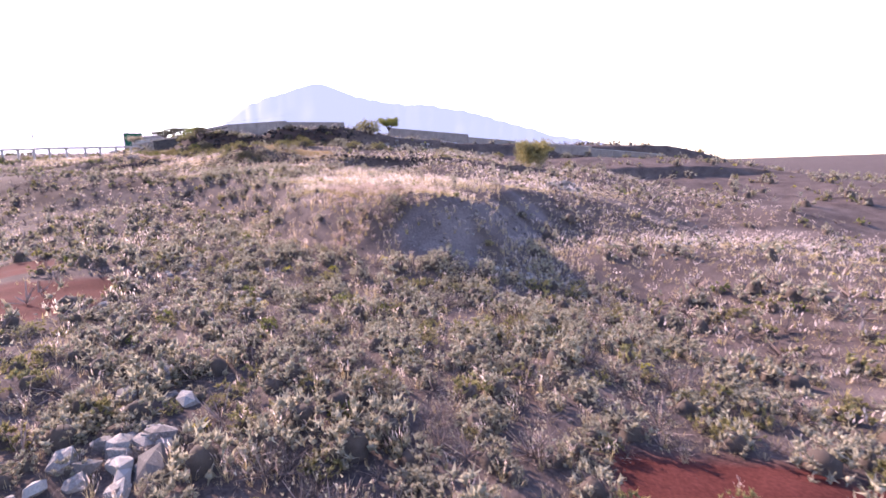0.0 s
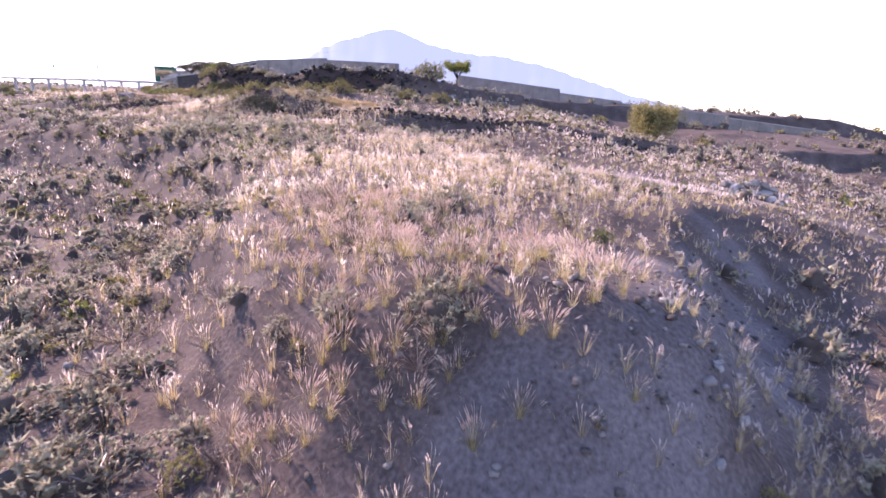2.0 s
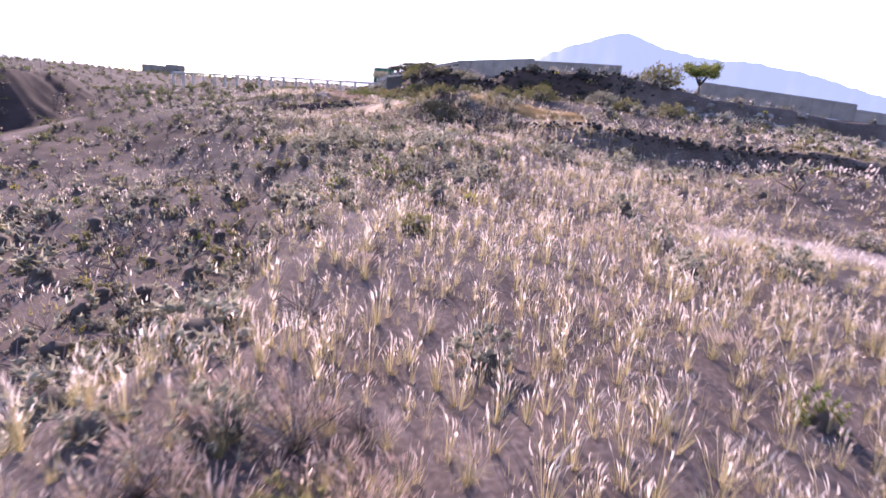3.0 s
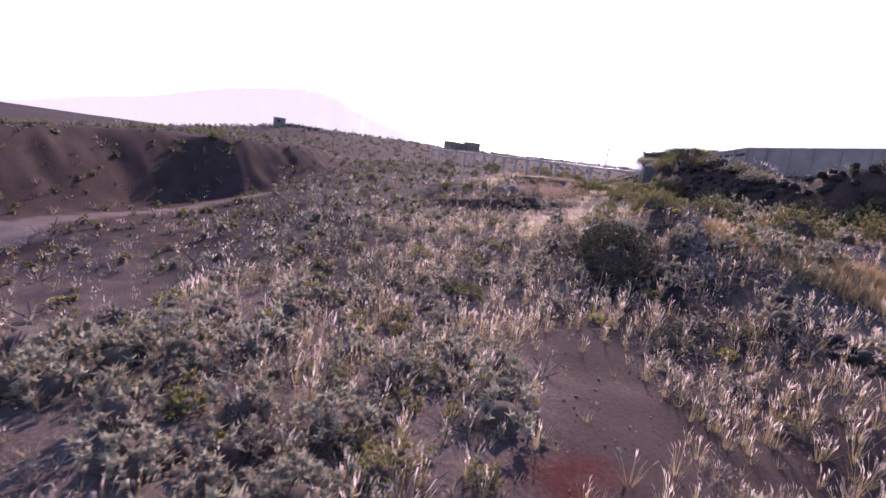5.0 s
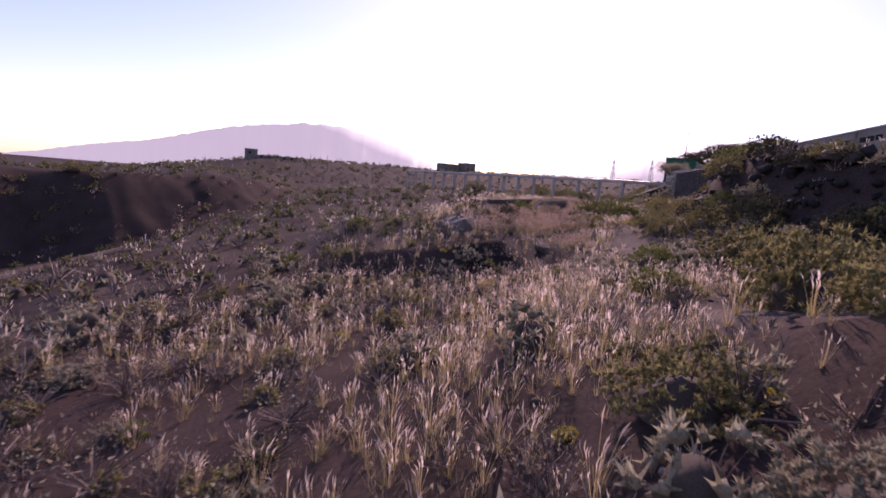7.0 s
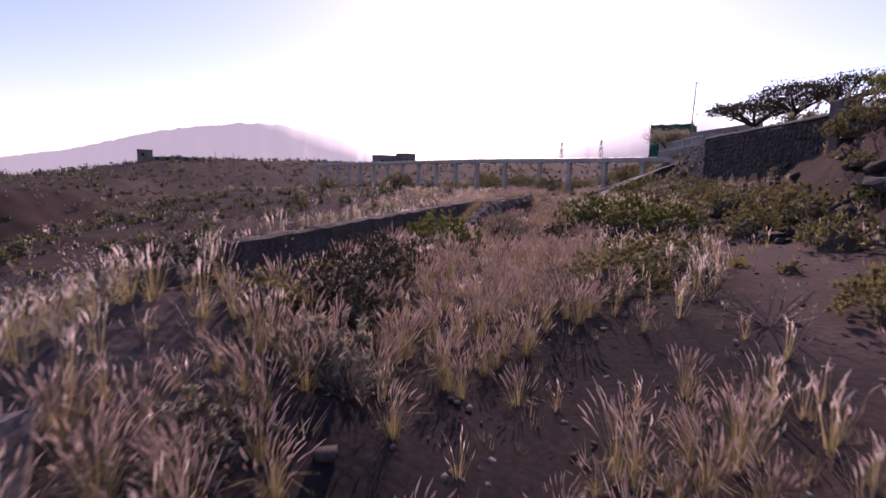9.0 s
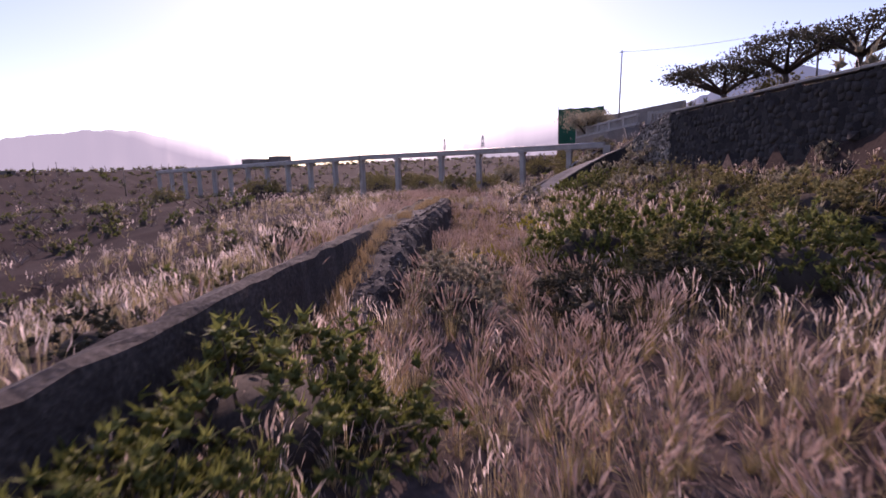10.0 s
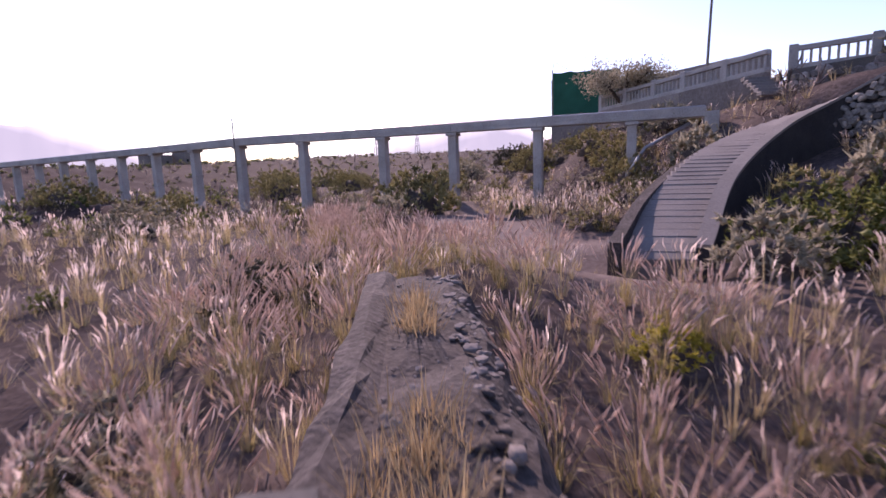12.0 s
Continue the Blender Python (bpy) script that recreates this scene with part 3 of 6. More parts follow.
def rubble_face(parent, stones, material, a, b, bottom, top, out, size, seed, limit=300, proud=1.0):
    """Stones set into the face from a to b (plan), between the heights bottom(f) and top(f); out is the side that shows."""
    rr = random.Random(seed)
    a, b = Vector(a), Vector(b)
    length = (b - a).length
    d = (b - a) / length
    turn = math.atan2(d.y, d.x)
    poses, z = [], 1e9
    z = min(bottom(0), bottom(1))
    highest = max(top(0), top(1))
    while z < highest:
        hgt = size * rr.uniform(0.7, 1.05)
        s = -rr.uniform(0, size)
        while s < length:
            w = size * rr.uniform(0.75, 1.6)
            f = min(max((s + w / 2) / length, 0), 1)
            zc = z + hgt / 2 + rr.uniform(-0.11, 0.11)
            if bottom(f) < zc < top(f) - hgt * 0.35 and 0 <= s + w / 2 <= length:
                p = a + d * (s + w / 2)
                poses.append((rr.randrange(6), Matrix.Translation((p.x + out[0] * 0.02, p.y + out[1] * 0.02, zc)) @ Matrix.Rotation(turn, 4, "Z") @ Matrix.Rotation(rr.uniform(-0.45, 0.45), 4, "Y")
                              @ Matrix.Diagonal((w * 1.12, rr.uniform(0.16, 0.30) * proud, hgt * 1.25, 1))))
            s += w
        z += hgt
    if len(poses) > limit:
        rr.shuffle(poses)
        ob = joined("stones", stones, poses[limit:], material, None)
        place_in(parent, ob)
        tagged(ob, kind="stuff")
    for i, m in poses[:limit]:
        ob = new("stone", stones[i])
        place_in(parent, ob, m)


WC, WR = (-119.4, 171.3), (-103.2, 161.4)
WALL_TOP = 20.1


def long_wall():
    wall = empty("wall_terrace", (*WC, 15), "tall dark basalt rubble retaining wall with a thin coping", "wall", kind="structure")
    bm = bmesh.new()
    a, b = Vector((*WC, 0)), Vector((*WR, 0))
    d = (b - a).normalized()
    n = Vector((-d.y, d.x, 0))
    if n.y < 0:
        n = -n
    mid = (a + b) / 2 + n * 0.305
    add_box(bm, (mid.x, mid.y, 16.4), ((b - a).length, 0.6, 7.0), math.atan2(d.y, d.x))
    place_in(wall, part("core", bm, M_DARKMORTAR))
    bm = bmesh.new()
    for k in range(9):
        p = a + d * ((b - a).length * (k + 0.5) / 9) + n * 0.28
        add_box(bm, (p.x, p.y, WALL_TOP + 0.03 + 0.015 * (k % 3)), ((b - a).length / 9 - 0.02, 0.75, 0.14), math.atan2(d.y, d.x), 0.02)
    place_in(wall, part("coping", bm, M_CONC, label="weathered cement coping"))
    rubble_face(wall, BASALT_STONES, M_BASALT, WC, WR, lambda f: 13.6 + 2.0 * f, lambda f: WALL_TOP, (-n.x, -n.y), 0.36, 3, 300, 0.07)
    # pale end pier
    pier = empty("wall_pier", (*WR, 17), "pale rubble pier at the end of the terrace wall", "wall", kind="structure")
    bm = bmesh.new()
    add_box(bm, (WR[0] + 0.5, WR[1] + 0.1, 18.6), (1.1, 1.1, 4.6), math.atan2(d.y, d.x), 0.05)
    place_in(pier, part("core", bm, M_MORTAR))
    e = b + d * 1.05
    rubble_face(pier, MASON_STONES, M_MASON, WR, (e.x, e.y), lambda f: 16.6, lambda f: 21.0, (-n.x, -n.y), 0.42, 4)
    # ground line wall further on, half buried in the slope
    return wall


def bowed(line, n=8):
    """A smooth curve through the points of a line."""
    c = [Vector(p) for p in line]
    c = [2 * c[0] - c[1]] + c + [2 * c[-1] - c[-2]]
    out = []
    for i in range(1, len(c) - 2):
        for k in range(n):
            u = k / n
            out.append(0.5 * (2 * c[i] + (c[i + 1] - c[i - 1]) * u + (2 * c[i - 1] - 5 * c[i] + 4 * c[i + 1] - c[i + 2]) * u * u + (3 * c[i] - c[i - 1] - 3 * c[i + 1] + c[i + 2]) * u ** 3))
    return out + [c[-2]]


def along(curve, f):
    k = min(int(f * (len(curve) - 1)), len(curve) - 2)
    return curve[k].lerp(curve[k + 1], f * (len(curve) - 1) - k)


def swept(bm, curve, section):
    """A profile of (sideways, up or fixed height) points swept along a curve."""
    rings = []
    for i, p in enumerate(curve):
        d = (curve[min(i + 1, len(curve) - 1)] - curve[max(i - 1, 0)]).to_2d().normalized()
        rings.append([bm.verts.new((p.x + d.y * o, p.y - d.x * o, z if z > 5 else p.z + z)) for o, z in section])
    n = len(section)
    for a, b in zip(rings, rings[1:]):
        for k in range(n):
            bm.faces.new((a[k], a[(k + 1) % n], b[(k + 1) % n], b[k]))
    bm.faces.new(rings[0])
    bm.faces.new(rings[-1][::-1])
    bmesh.ops.recalc_face_normals(bm, faces=bm.faces)


def wing_wall():
    """The rubble wing that leaves the terrace wall and bends down as the ramp's parapet."""
    wall = empty("wall_wing", (*WC, 14), "rubble wing wall bending down beside the stepped ramp", "wall", kind="structure")
    curve = bowed(RAMP_WING)
    bm = bmesh.new()
    swept(bm, curve, ((0.02, 12.6), (0.02, 0.0), (0.32, 0.0), (0.32, 12.6)))
    # a darker mortar, its colour standing for the shaded face
    place_in(wall, part("core", bm, M_DARKMORTAR, label="plastered masonry coloured dark for shade"))
    for k in range(0, 40, 2):
        bm = bmesh.new()
        swept(bm, curve[k:k + 3], ((-0.05, 0.004), (-0.05, 0.10), (0.36, 0.10), (0.36, 0.004)))
        place_in(wall, part("coping", bm, M_STEP, label="pale worn cement coping"))
    for k, (p, q) in enumerate(zip(RAMP_WING[:2], RAMP_WING[1:3])):
        d = (Vector(q) - Vector(p)).to_2d().normalized()
        rubble_face(wall, MASON_STONES, M_MASON, p[:2], q[:2], lambda f: 14.6, lambda f, p=p, q=q: p[2] + (q[2] - p[2]) * f, (d.y * -1, d.x), 0.22, 5 + k, 200, 0.6)


def ramp():
    thing = empty("stepped_ramp", (-127.6, 165, 14.2), "wide curved stepped cement ramp with dark side kerb, climbing to the terrace", "ramp", kind="structure")
    outer, inner = bowed(RAMP_KERB), bowed(RAMP_WING)
    rr = random.Random(9)
    count = 46
    for k in range(count):
        f = (k + 0.5) / count
        p, q = along(outer, f), along(inner, f)
        a, b = (along(outer, max(f - 0.02, 0)) + along(inner, max(f - 0.02, 0))) / 2, (along(outer, min(f + 0.02, 1)) + along(inner, min(f + 0.02, 1))) / 2
        side = (q - p).to_2d()
        bm = bmesh.new()
        add_box(bm, (0, 0, -0.3), ((b - a).to_2d().length / (0.04 * count) + 0.16, side.length - 0.47, 0.6), 0, 0.025)
        m, d = p.lerp(q, 0.5 - 0.09 / side.length), b - a
        slope = d.z / d.to_2d().length * (1 if d.y * side.x - d.x * side.y > 0 else -1)          # the treads slope with the ramp
        place_in(thing, part("step", bm, M_STEP), Matrix.Translation((m.x, m.y, m.z - 0.33 + rr.uniform(-0.007, 0.007))) @ Matrix.Rotation(math.atan2(side.y, side.x) + math.pi / 2, 4, "Z") @ Matrix.Rotation(-math.atan(slope * 0.92), 4, "Y"))
    bm = bmesh.new()
    swept(bm, outer, ((-0.16, 12.8), (-0.16, 0.0), (0.16, 0.0), (0.16, 12.8)))
    place_in(thing, part("kerb", bm, M_EARTHY, label="dark cement side kerb"))


def channel_wall():
    """The old irrigation wall with a kerb on one side and a rubble top."""
    thing = empty("wall_channel", (*CHANNEL_A, 14), "old rubble irrigation wall with broken kerb stones and dry grass on top", "wall", kind="structure")
    a, b = Vector((-96.8, 128.8, 0)), Vector((-127.6, 156.5, 0))
    d = (b - a).normalized()
    n = Vector((d.y, -d.x, 0))                       # to the side of the grass field
    if n.y < 0:
        n = -n
    length = (b - a).length
    turn = math.atan2(d.y, d.x)
    rr = random.Random(12)
    seg = 90
    crest = lambda s: 14.72
    fill = lambda s: -1.3 * (1 - min(max((s - 15) / 7, 0), 1)) + 0.0      # the silted bed rises to the brim
    bm = bmesh.new()
    rows = []
    for k in range(seg + 1):
        p = a + d * (length * k / seg)
        g = min(ground(p.x, p.y), ground(p.x + n.x * 2, p.y + n.y * 2)) - 0.5
        wob = rr.uniform(-0.04, 0.04)
        ring = []
        fl = fill(length * k / seg)
        for off, z in ((-0.28, g), (-0.22 + rr.uniform(-0.05, 0.04), 0.06 + rr.uniform(-0.06, 0.04)), (-0.02 + rr.uniform(-0.06, 0.05), 0.08 + wob), (0.08 + rr.uniform(-0.03, 0.03), 0.02 + wob), (0.16, fl - 0.03), (0.45, fl + rr.uniform(-0.05, 0.03)), (0.85, fl + rr.uniform(-0.06, 0.03)), (1.10 + rr.uniform(-0.12, 0.05), fl - 0.10), (1.30 + rr.uniform(-0.1, 0.1), fl - 0.5 + rr.uniform(-0.1, 0.1)), (1.5, g)):
            q = p + n * off
            ring.append(bm.verts.new((q.x, q.y, z if z > 5 else max(z + crest(length * k / seg), g))))
        rows.append(ring)
    for r0, r1 in zip(rows, rows[1:]):
        for k in range(len(r0) - 1):
            bm.faces.new((r0[k], r0[k + 1], r1[k + 1], r1[k]))
    bm.faces.new(rows[0])
    bm.faces.new(rows[-1][::-1])
    bmesh.ops.recalc_face_normals(bm, faces=bm.faces)
    place_in(thing, part("core", bm, M_EARTHY, label="crumbling mortar and rubble core"))
    # kerb stones, a few fallen away
    s = 0.0
    kerbs = []
    for k in range(5):
        bm = bmesh.new()
        add_box(bm, (0, 0, 0), (1, 1, 1), 0, 0.06)
        for v in bm.verts:
            v.co += Vector((rr.uniform(-0.03, 0.03), rr.uniform(-0.06, 0.06), rr.uniform(-0.06, 0.06)))
        me = bpy.data.meshes.new("kerb_stone")
        bm.to_mesh(me)
        bm.free()
        me.materials.append(M_MORTAR)
        kerbs.append(me)
    while s < length - 0.6:
        w = rr.uniform(0.28, 0.62)
        if s > 22 and rr.random() > 0.8 and not (34.2 < s < 34.8) and s < 36.2:
            p = a + d * (s + w / 2) + n * -0.13
            place_in(thing, new("kerb_stone", kerbs[rr.randrange(5)]), Matrix.Translation((p.x, p.y, crest(s) + 0.03 + rr.uniform(-0.02, 0.02))) @ Matrix.Rotation(turn + rr.uniform(-0.12, 0.12), 4, "Z") @ Matrix.Rotation(rr.uniform(-0.06, 0.06), 4, "Y") @ Matrix.Diagonal((w - 0.015, rr.uniform(0.15, 0.24), rr.uniform(0.12, 0.19), 1)))
        s += w
    # cap blocks that jut out
    for s in (35.9,):
        p = a + d * s + n * -0.12
        place_in(thing, new("cap_block", kerbs[2]), Matrix.Translation((p.x - n.x * 0.03, p.y - n.y * 0.03, crest(s) + 0.13)) @ Matrix.Rotation(turn, 4, "Z") @ Matrix.Diagonal((0.22, 0.36, 0.12, 1)))
    # stones bedded in the top and the broken flank
    loose = []
    for k in range(1500):
        s, off = rr.uniform(14, length), rr.choice((rr.uniform(0.2, 1.15), rr.uniform(0.75, 1.3)))
        p = a + d * s + n * off
        z = crest(s) + fill(s) - (0.01 if off < 1.0 else 0.06 + (off - 1.0) * 1.2)
        sz = 0.022 + 0.075 * rr.random() ** 2.2 if off > 0.6 else 0.02 + 0.05 * rr.random() ** 2
        loose.append((rr.randrange(6), Matrix.Translation((p.x, p.y, z)) @ Euler((rr.uniform(-0.3, 0.3), rr.uniform(-0.3, 0.3), rr.uniform(0, 6.3))).to_matrix().to_4x4() @ Matrix.Diagonal((sz * 1.6, sz * 1.2, sz * 0.55, 1))))
    loose.sort(key=lambda t: t[1].translation.x)
    for i, m in loose[:220]:
        place_in(thing, new("stone", PEBBLES[i]), m)
    ob = joined("stones", PEBBLES, loose[220:], M_PEBBLE)
    place_in(thing, ob)
    tagged(ob, kind="stuff")


def aqueduct():
    G, A, F = Vector((-131.4, 180.6, 18.55)), Vector((-158.3, 168.3, 18.55)), Vector((-214, 154.5, 18.3))
    thing = empty("aqueduct", (*A.xy, 14), "concrete irrigation aqueduct on square piers crossing the dry valley", "aqueduct")
    line = [G + (A - G).normalized() * s for s in (0.0, 3.5, 8.5, 13.6, 18.3, 24.3, 29.6)]
    line += [A.lerp(F, k / 11) for k in range(1, 12)]
    u = [(q - p).normalized() for p, q in zip(line, line[1:])]
    for (p, q, d) in zip(line, line[1:], u):
        bm = bmesh.new()
        beam(bm, p - d * 0.004, q - d * 0.012, 0.95, 0.22, 0.02)
        n = Vector((-d.y, d.x, 0))
        for side in (-0.40, 0.40):
            beam(bm, p + n * side + Vector((0, 0, 0.25)), q - d * 0.012 + n * side + Vector((0, 0, 0.25)), 0.13, 0.28, 0.015)
        place_in(thing, part("deck_span", bm, M_CONC))
    bm = bmesh.new()
    pts = [p + Vector((0, 0, 0.32)) for p in line]
    tube(bm, pts, [0.16] * len(pts), 8)
    place_in(thing, part("pipe", bm, M_METAL, label="grey water pipe", smooth=True))
    for k, p in enumerate(line[1:]):
        g = ground(p.x, p.y) - 0.8
        d = u[min(k, len(u) - 1)]
        bm = bmesh.new()
        add_box(bm, (p.x, p.y, (g + 18.42) / 2), (0.50, 0.62, 18.42 - g), math.atan2(d.y, d.x), 0.03)
        add_box(bm, (p.x, p.y, 18.33), (0.66, 0.9, 0.18), math.atan2(d.y, d.x), 0.02)
        place_in(thing, part("pier", bm, M_CONC))
    # abutment and sloping outlet pipe
    bm = bmesh.new()
    add_box(bm, (-131.2, 180.8, 17.2), (0.7, 1.0, 3.0), math.atan2(u[0].y, u[0].x), 0.04)
    place_in(thing, part("abutment", bm, M_CONC))
    bm = bmesh.new()
    tube(bm, [(-131.9, 180.2, 18.2), (-133.6, 178.6, 17.0), (-134.2, 177.8, 15.6)], [0.09, 0.09, 0.09], 7)
    place_in(thing, part("outlet_pipe", bm, M_METAL, label="rusty outlet pipe", smooth=True))
    bm = bmesh.new()
    m = line[6] + Vector((0.5, -0.6, 0))
    tube(bm, [(m.x, m.y, 16), (m.x, m.y, 20.3)], [0.06, 0.04], 6)
    mast = part("thin_mast", bm, M_POLE)
    tagged(mast, "thin dark mast standing beside an aqueduct pier", "pole")


def net_house():
    a, r, back = Vector((-151.8, 198.0, 0)), Vector((0.83, 0.56, 0)), Vector((-0.56, 0.83, 0))
    thing = empty("net_house", (-150, 199, 20), "dark green shade net enclosure on a cement wall", "shade house")
    w, dp, z0, z1 = 6.4, 6.0, 20.2, 25.4
    c = [a, a + r * w, a + r * w + back * dp, a + back * dp]
    for p, q in zip(c, c[1:] + c[:1]):
        bm = bmesh.new()
        n = 8
        for i in range(n + 1):
            for j in range(5):
                s = p.lerp(q, i / n)
                sag = 0.05 * math.sin(i * 1.9 + j)
                bm.verts.new((s.x + sag * back.x, s.y + sag * back.y, z0 + (z1 - z0) * j / 4 - (0.08 * math.sin(i * 2.3) if j == 4 else 0)))
        bm.verts.ensure_lookup_table()
        for i in range(n):
            for j in range(4):
                k = i * 5 + j
                bm.faces.new((bm.verts[k], bm.verts[k + 5], bm.verts[k + 6], bm.verts[k + 1]))
        net = part("net_panel", bm, M_NET)
        net.modifiers.new("thick", "SOLIDIFY").thickness = 0.03
        place_in(thing, net)
    for p in c:
        bm = bmesh.new()
        tube(bm, [(p.x, p.y, z0 - 3), (p.x, p.y, z1 + 0.25)], [0.07, 0.06], 6)
        place_in(thing, part("post", bm, M_POLE))
    bm = bmesh.new()
    m = a + r * w / 2 - back * 0.15
    add_box(bm, (m.x, m.y, z0 - 2.6), (w + 0.3, 0.35, 5.2), math.atan2(r.y, r.x), 0.02)
    place_in(thing, part("base_wall", bm, M_BLOCK))
    bm = bmesh.new()
    tube(bm, [(a.x, a.y, z1 + 0.2), (a.x + 0.2, a.y, z1 + 1.0)], [0.03, 0.02], 5)
    tube(bm, [(a.x + 0.2, a.y, z1 + 1.0), (a.x + 1.7, a.y + 0.9, z1)], [0.02, 0.02], 5)
    place_in(thing, part("stay", bm, M_METAL))
    # low wall running on from it
    wall = empty("garden_wall", (-144, 202, 22), "low cement wall behind the shade net", "wall", kind="structure")
    bm = bmesh.new()
    p, q = a + r * w, Vector((-133, 199, 0))
    beam(bm, (p.x, p.y, 22.2), (q.x, q.y, 22.6), 0.3, 3.6, 0.02)
    place_in(wall, part("wall_run", bm, M_BLOCK))


def balustrade():
    runs = [((-142.5, 190.5, 20.2), (-134.6, 186.0, 20.3)), ((-134.6, 186.0, 20.3), (-129.3, 183.0, 20.4)), ((-128.5, 183.5, 20.4), (-124.6, 184.2, 20.5)), ((-124.6, 184.2, 20.5), (-114.0, 182.6, 21.0)), ((-114.0, 182.6, 21.0), (-104.5, 179.5, 21.5))]
    thing = empty("balustrade", (-126, 183, 20), "cement balustrade with short balusters on a rubble plinth", "balustrade")
    bm = bmesh.new()
    add_box(bm, (0, 0, 0), (0.12, 0.12, 0.62), 0, 0.03)
    bal = bpy.data.meshes.new("baluster")
    bm.to_mesh(bal)
    bm.free()
    bal.materials.append(M_CONC)
    for a, b in runs:
        a, b = Vector(a), Vector(b)
        d = (b - a).normalized()
        turn = math.atan2(d.y, d.x)
        for z, w, h, name in ((-0.6, 0.5, 1.5, "plinth"), (0.28, 0.34, 0.24, "bottom_rail"), (1.16, 0.32, 0.24, "top_rail")):
            bm = bmesh.new()
            beam(bm, a + Vector((0, 0, z)), b + Vector((0, 0, z)), w, h, 0.02)
            place_in(thing, part(name, bm, M_BLOCK if name == "plinth" else M_CONC))
        n = int((b - a).length / 0.34)
        for k in range(n):
            if k % 9 == 0:
                p = a.lerp(b, (k + 0.5) / n)
                bm = bmesh.new()
                add_box(bm, (p.x, p.y, p.z + 0.62), (0.42, 0.42, 1.5), turn, 0.03)
                place_in(thing, part("post", bm, M_CONC))
            else:
                p = a.lerp(b, (k + 0.5) / n)
                place_in(thing, new("baluster", bal), Matrix.Translation((p.x, p.y, p.z + 0.72)) @ Matrix.Rotation(turn, 4, "Z"))
    # rubble bank below the right-hand run
    wall = empty("wall_plinth", (-116, 179.6, 20), "low pale rubble wall under the balustrade", "wall", kind="structure")
    bm = bmesh.new()
    beam(bm, (-128.3, 182.9, 19.5), (-108, 180.6, 20.1), 0.5, 1.9)
    place_in(wall, part("core", bm, M_MORTAR))
    rubble_face(wall, PALE_STONES, M_ROCK, (-128.3, 182.6), (-108, 180.3), lambda f: 18.8 + 0.5 * f, lambda f: 20.4 + 0.6 * f, (0.11, -0.99), 0.4, 6)
    # broken stair from the terrace
    stair = empty("broken_stair", (-128.8, 181.6, 20), "short broken cement stair up to the balustrade", "stair")
    for k in range(6):
        bm = bmesh.new()
        add_box(bm, (-128.6 - 0.22 * k, 181.2 + 0.26 * k, 19.3 + 0.18 * k), (0.42, 1.3, 0.22), 2.35, 0.03)
        place_in(stair, part("step", bm, M_STEP))


def pole(place, h, label, r=0.09, lean=(0.0, 0.0), arm=True):
    ob = empty("utility_pole", place, label, "pole", "poles along the hill")
    bm = bmesh.new()
    tube(bm, [(place[0], place[1], place[2] - 0.5), (place[0] + lean[0] * 0.5, place[1] + lean[1] * 0.5, place[2] + h / 2), (place[0] + lean[0], place[1] + lean[1], place[2] + h)], [r, r * 0.85, r * 0.65], 7)
    place_in(ob, part("shaft", bm, M_POLE, smooth=True))
    if arm:
        bm = bmesh.new()
        add_box(bm, (place[0] + lean[0], place[1] + lean[1], place[2] + h - 0.15), (0.5, 0.07, 0.07), 0.4, 0.01)
        place_in(ob, part("crossarm", bm, M_POLE))
    return Vector((place[0] + lean[0], place[1] + lean[1], place[2] + h - 0.12))


def wire(a, b, sag, label):
    a, b = Vector(a), Vector(b)
    pts = [a.lerp(b, t / 14) - Vector((0, 0, sag * 4 * (t / 14) * (1 - t / 14))) for t in range(15)]
    bm = bmesh.new()
    tube(bm, pts, [0.012] * 15, 4)
    tagged(part("overhead_wire", bm, M_DARK), label, "wire")


def compound_wall(points, h, label, band=True, seed=1):
    """A cement block wall with pilasters and a band of slots under its top; points are its top line."""
    thing = empty("wall_compound", points[0], label, "wall", kind="structure")
    for a, b in zip(points, points[1:]):
        a, b = Vector(a), Vector(b)
        flat = Vector((b.x - a.x, b.y - a.y, 0))
        d = flat.normalized()
        n = Vector((d.y, -d.x, 0))
        if n.y > 0:
            n = -n
        bm = bmesh.new()
        beam(bm, a - Vector((0, 0, h / 2)), b - Vector((0, 0, h / 2)), 0.22, h)
        place_in(thing, part("wall_panel", bm, M_BLOCK))
        bm = bmesh.new()
        beam(bm, a + n * 0.02 + Vector((0, 0, 0.08)), b + n * 0.02 + Vector((0, 0, 0.08)), 0.34, 0.16, 0.02)
        place_in(thing, part("coping", bm, M_CONC))
        count = max(2, int(flat.length / 3.2))
        for k in range(count + 1):
            p = a.lerp(b, k / count) + n * 0.13
            bm = bmesh.new()
            add_box(bm, (p.x, p.y, p.z - h / 2 - 0.05), (0.34, 0.12, h), math.atan2(d.y, d.x), 0.01)
            place_in(thing, part("pilaster", bm, M_BLOCK))
            if band and k < count:
                # flat dark plates paint in the shade of the openings
                for j in range(3):
                    c = a.lerp(b, (k + (j + 1) / 4) / count) + n * 0.10
                    bm = bmesh.new()
                    add_box(bm, (c.x, c.y, c.z - 0.75), (flat.length / count / 4.6, 0.04, 0.42), math.atan2(d.y, d.x))
                    place_in(thing, part("slot", bm, M_DARK))
    return thing


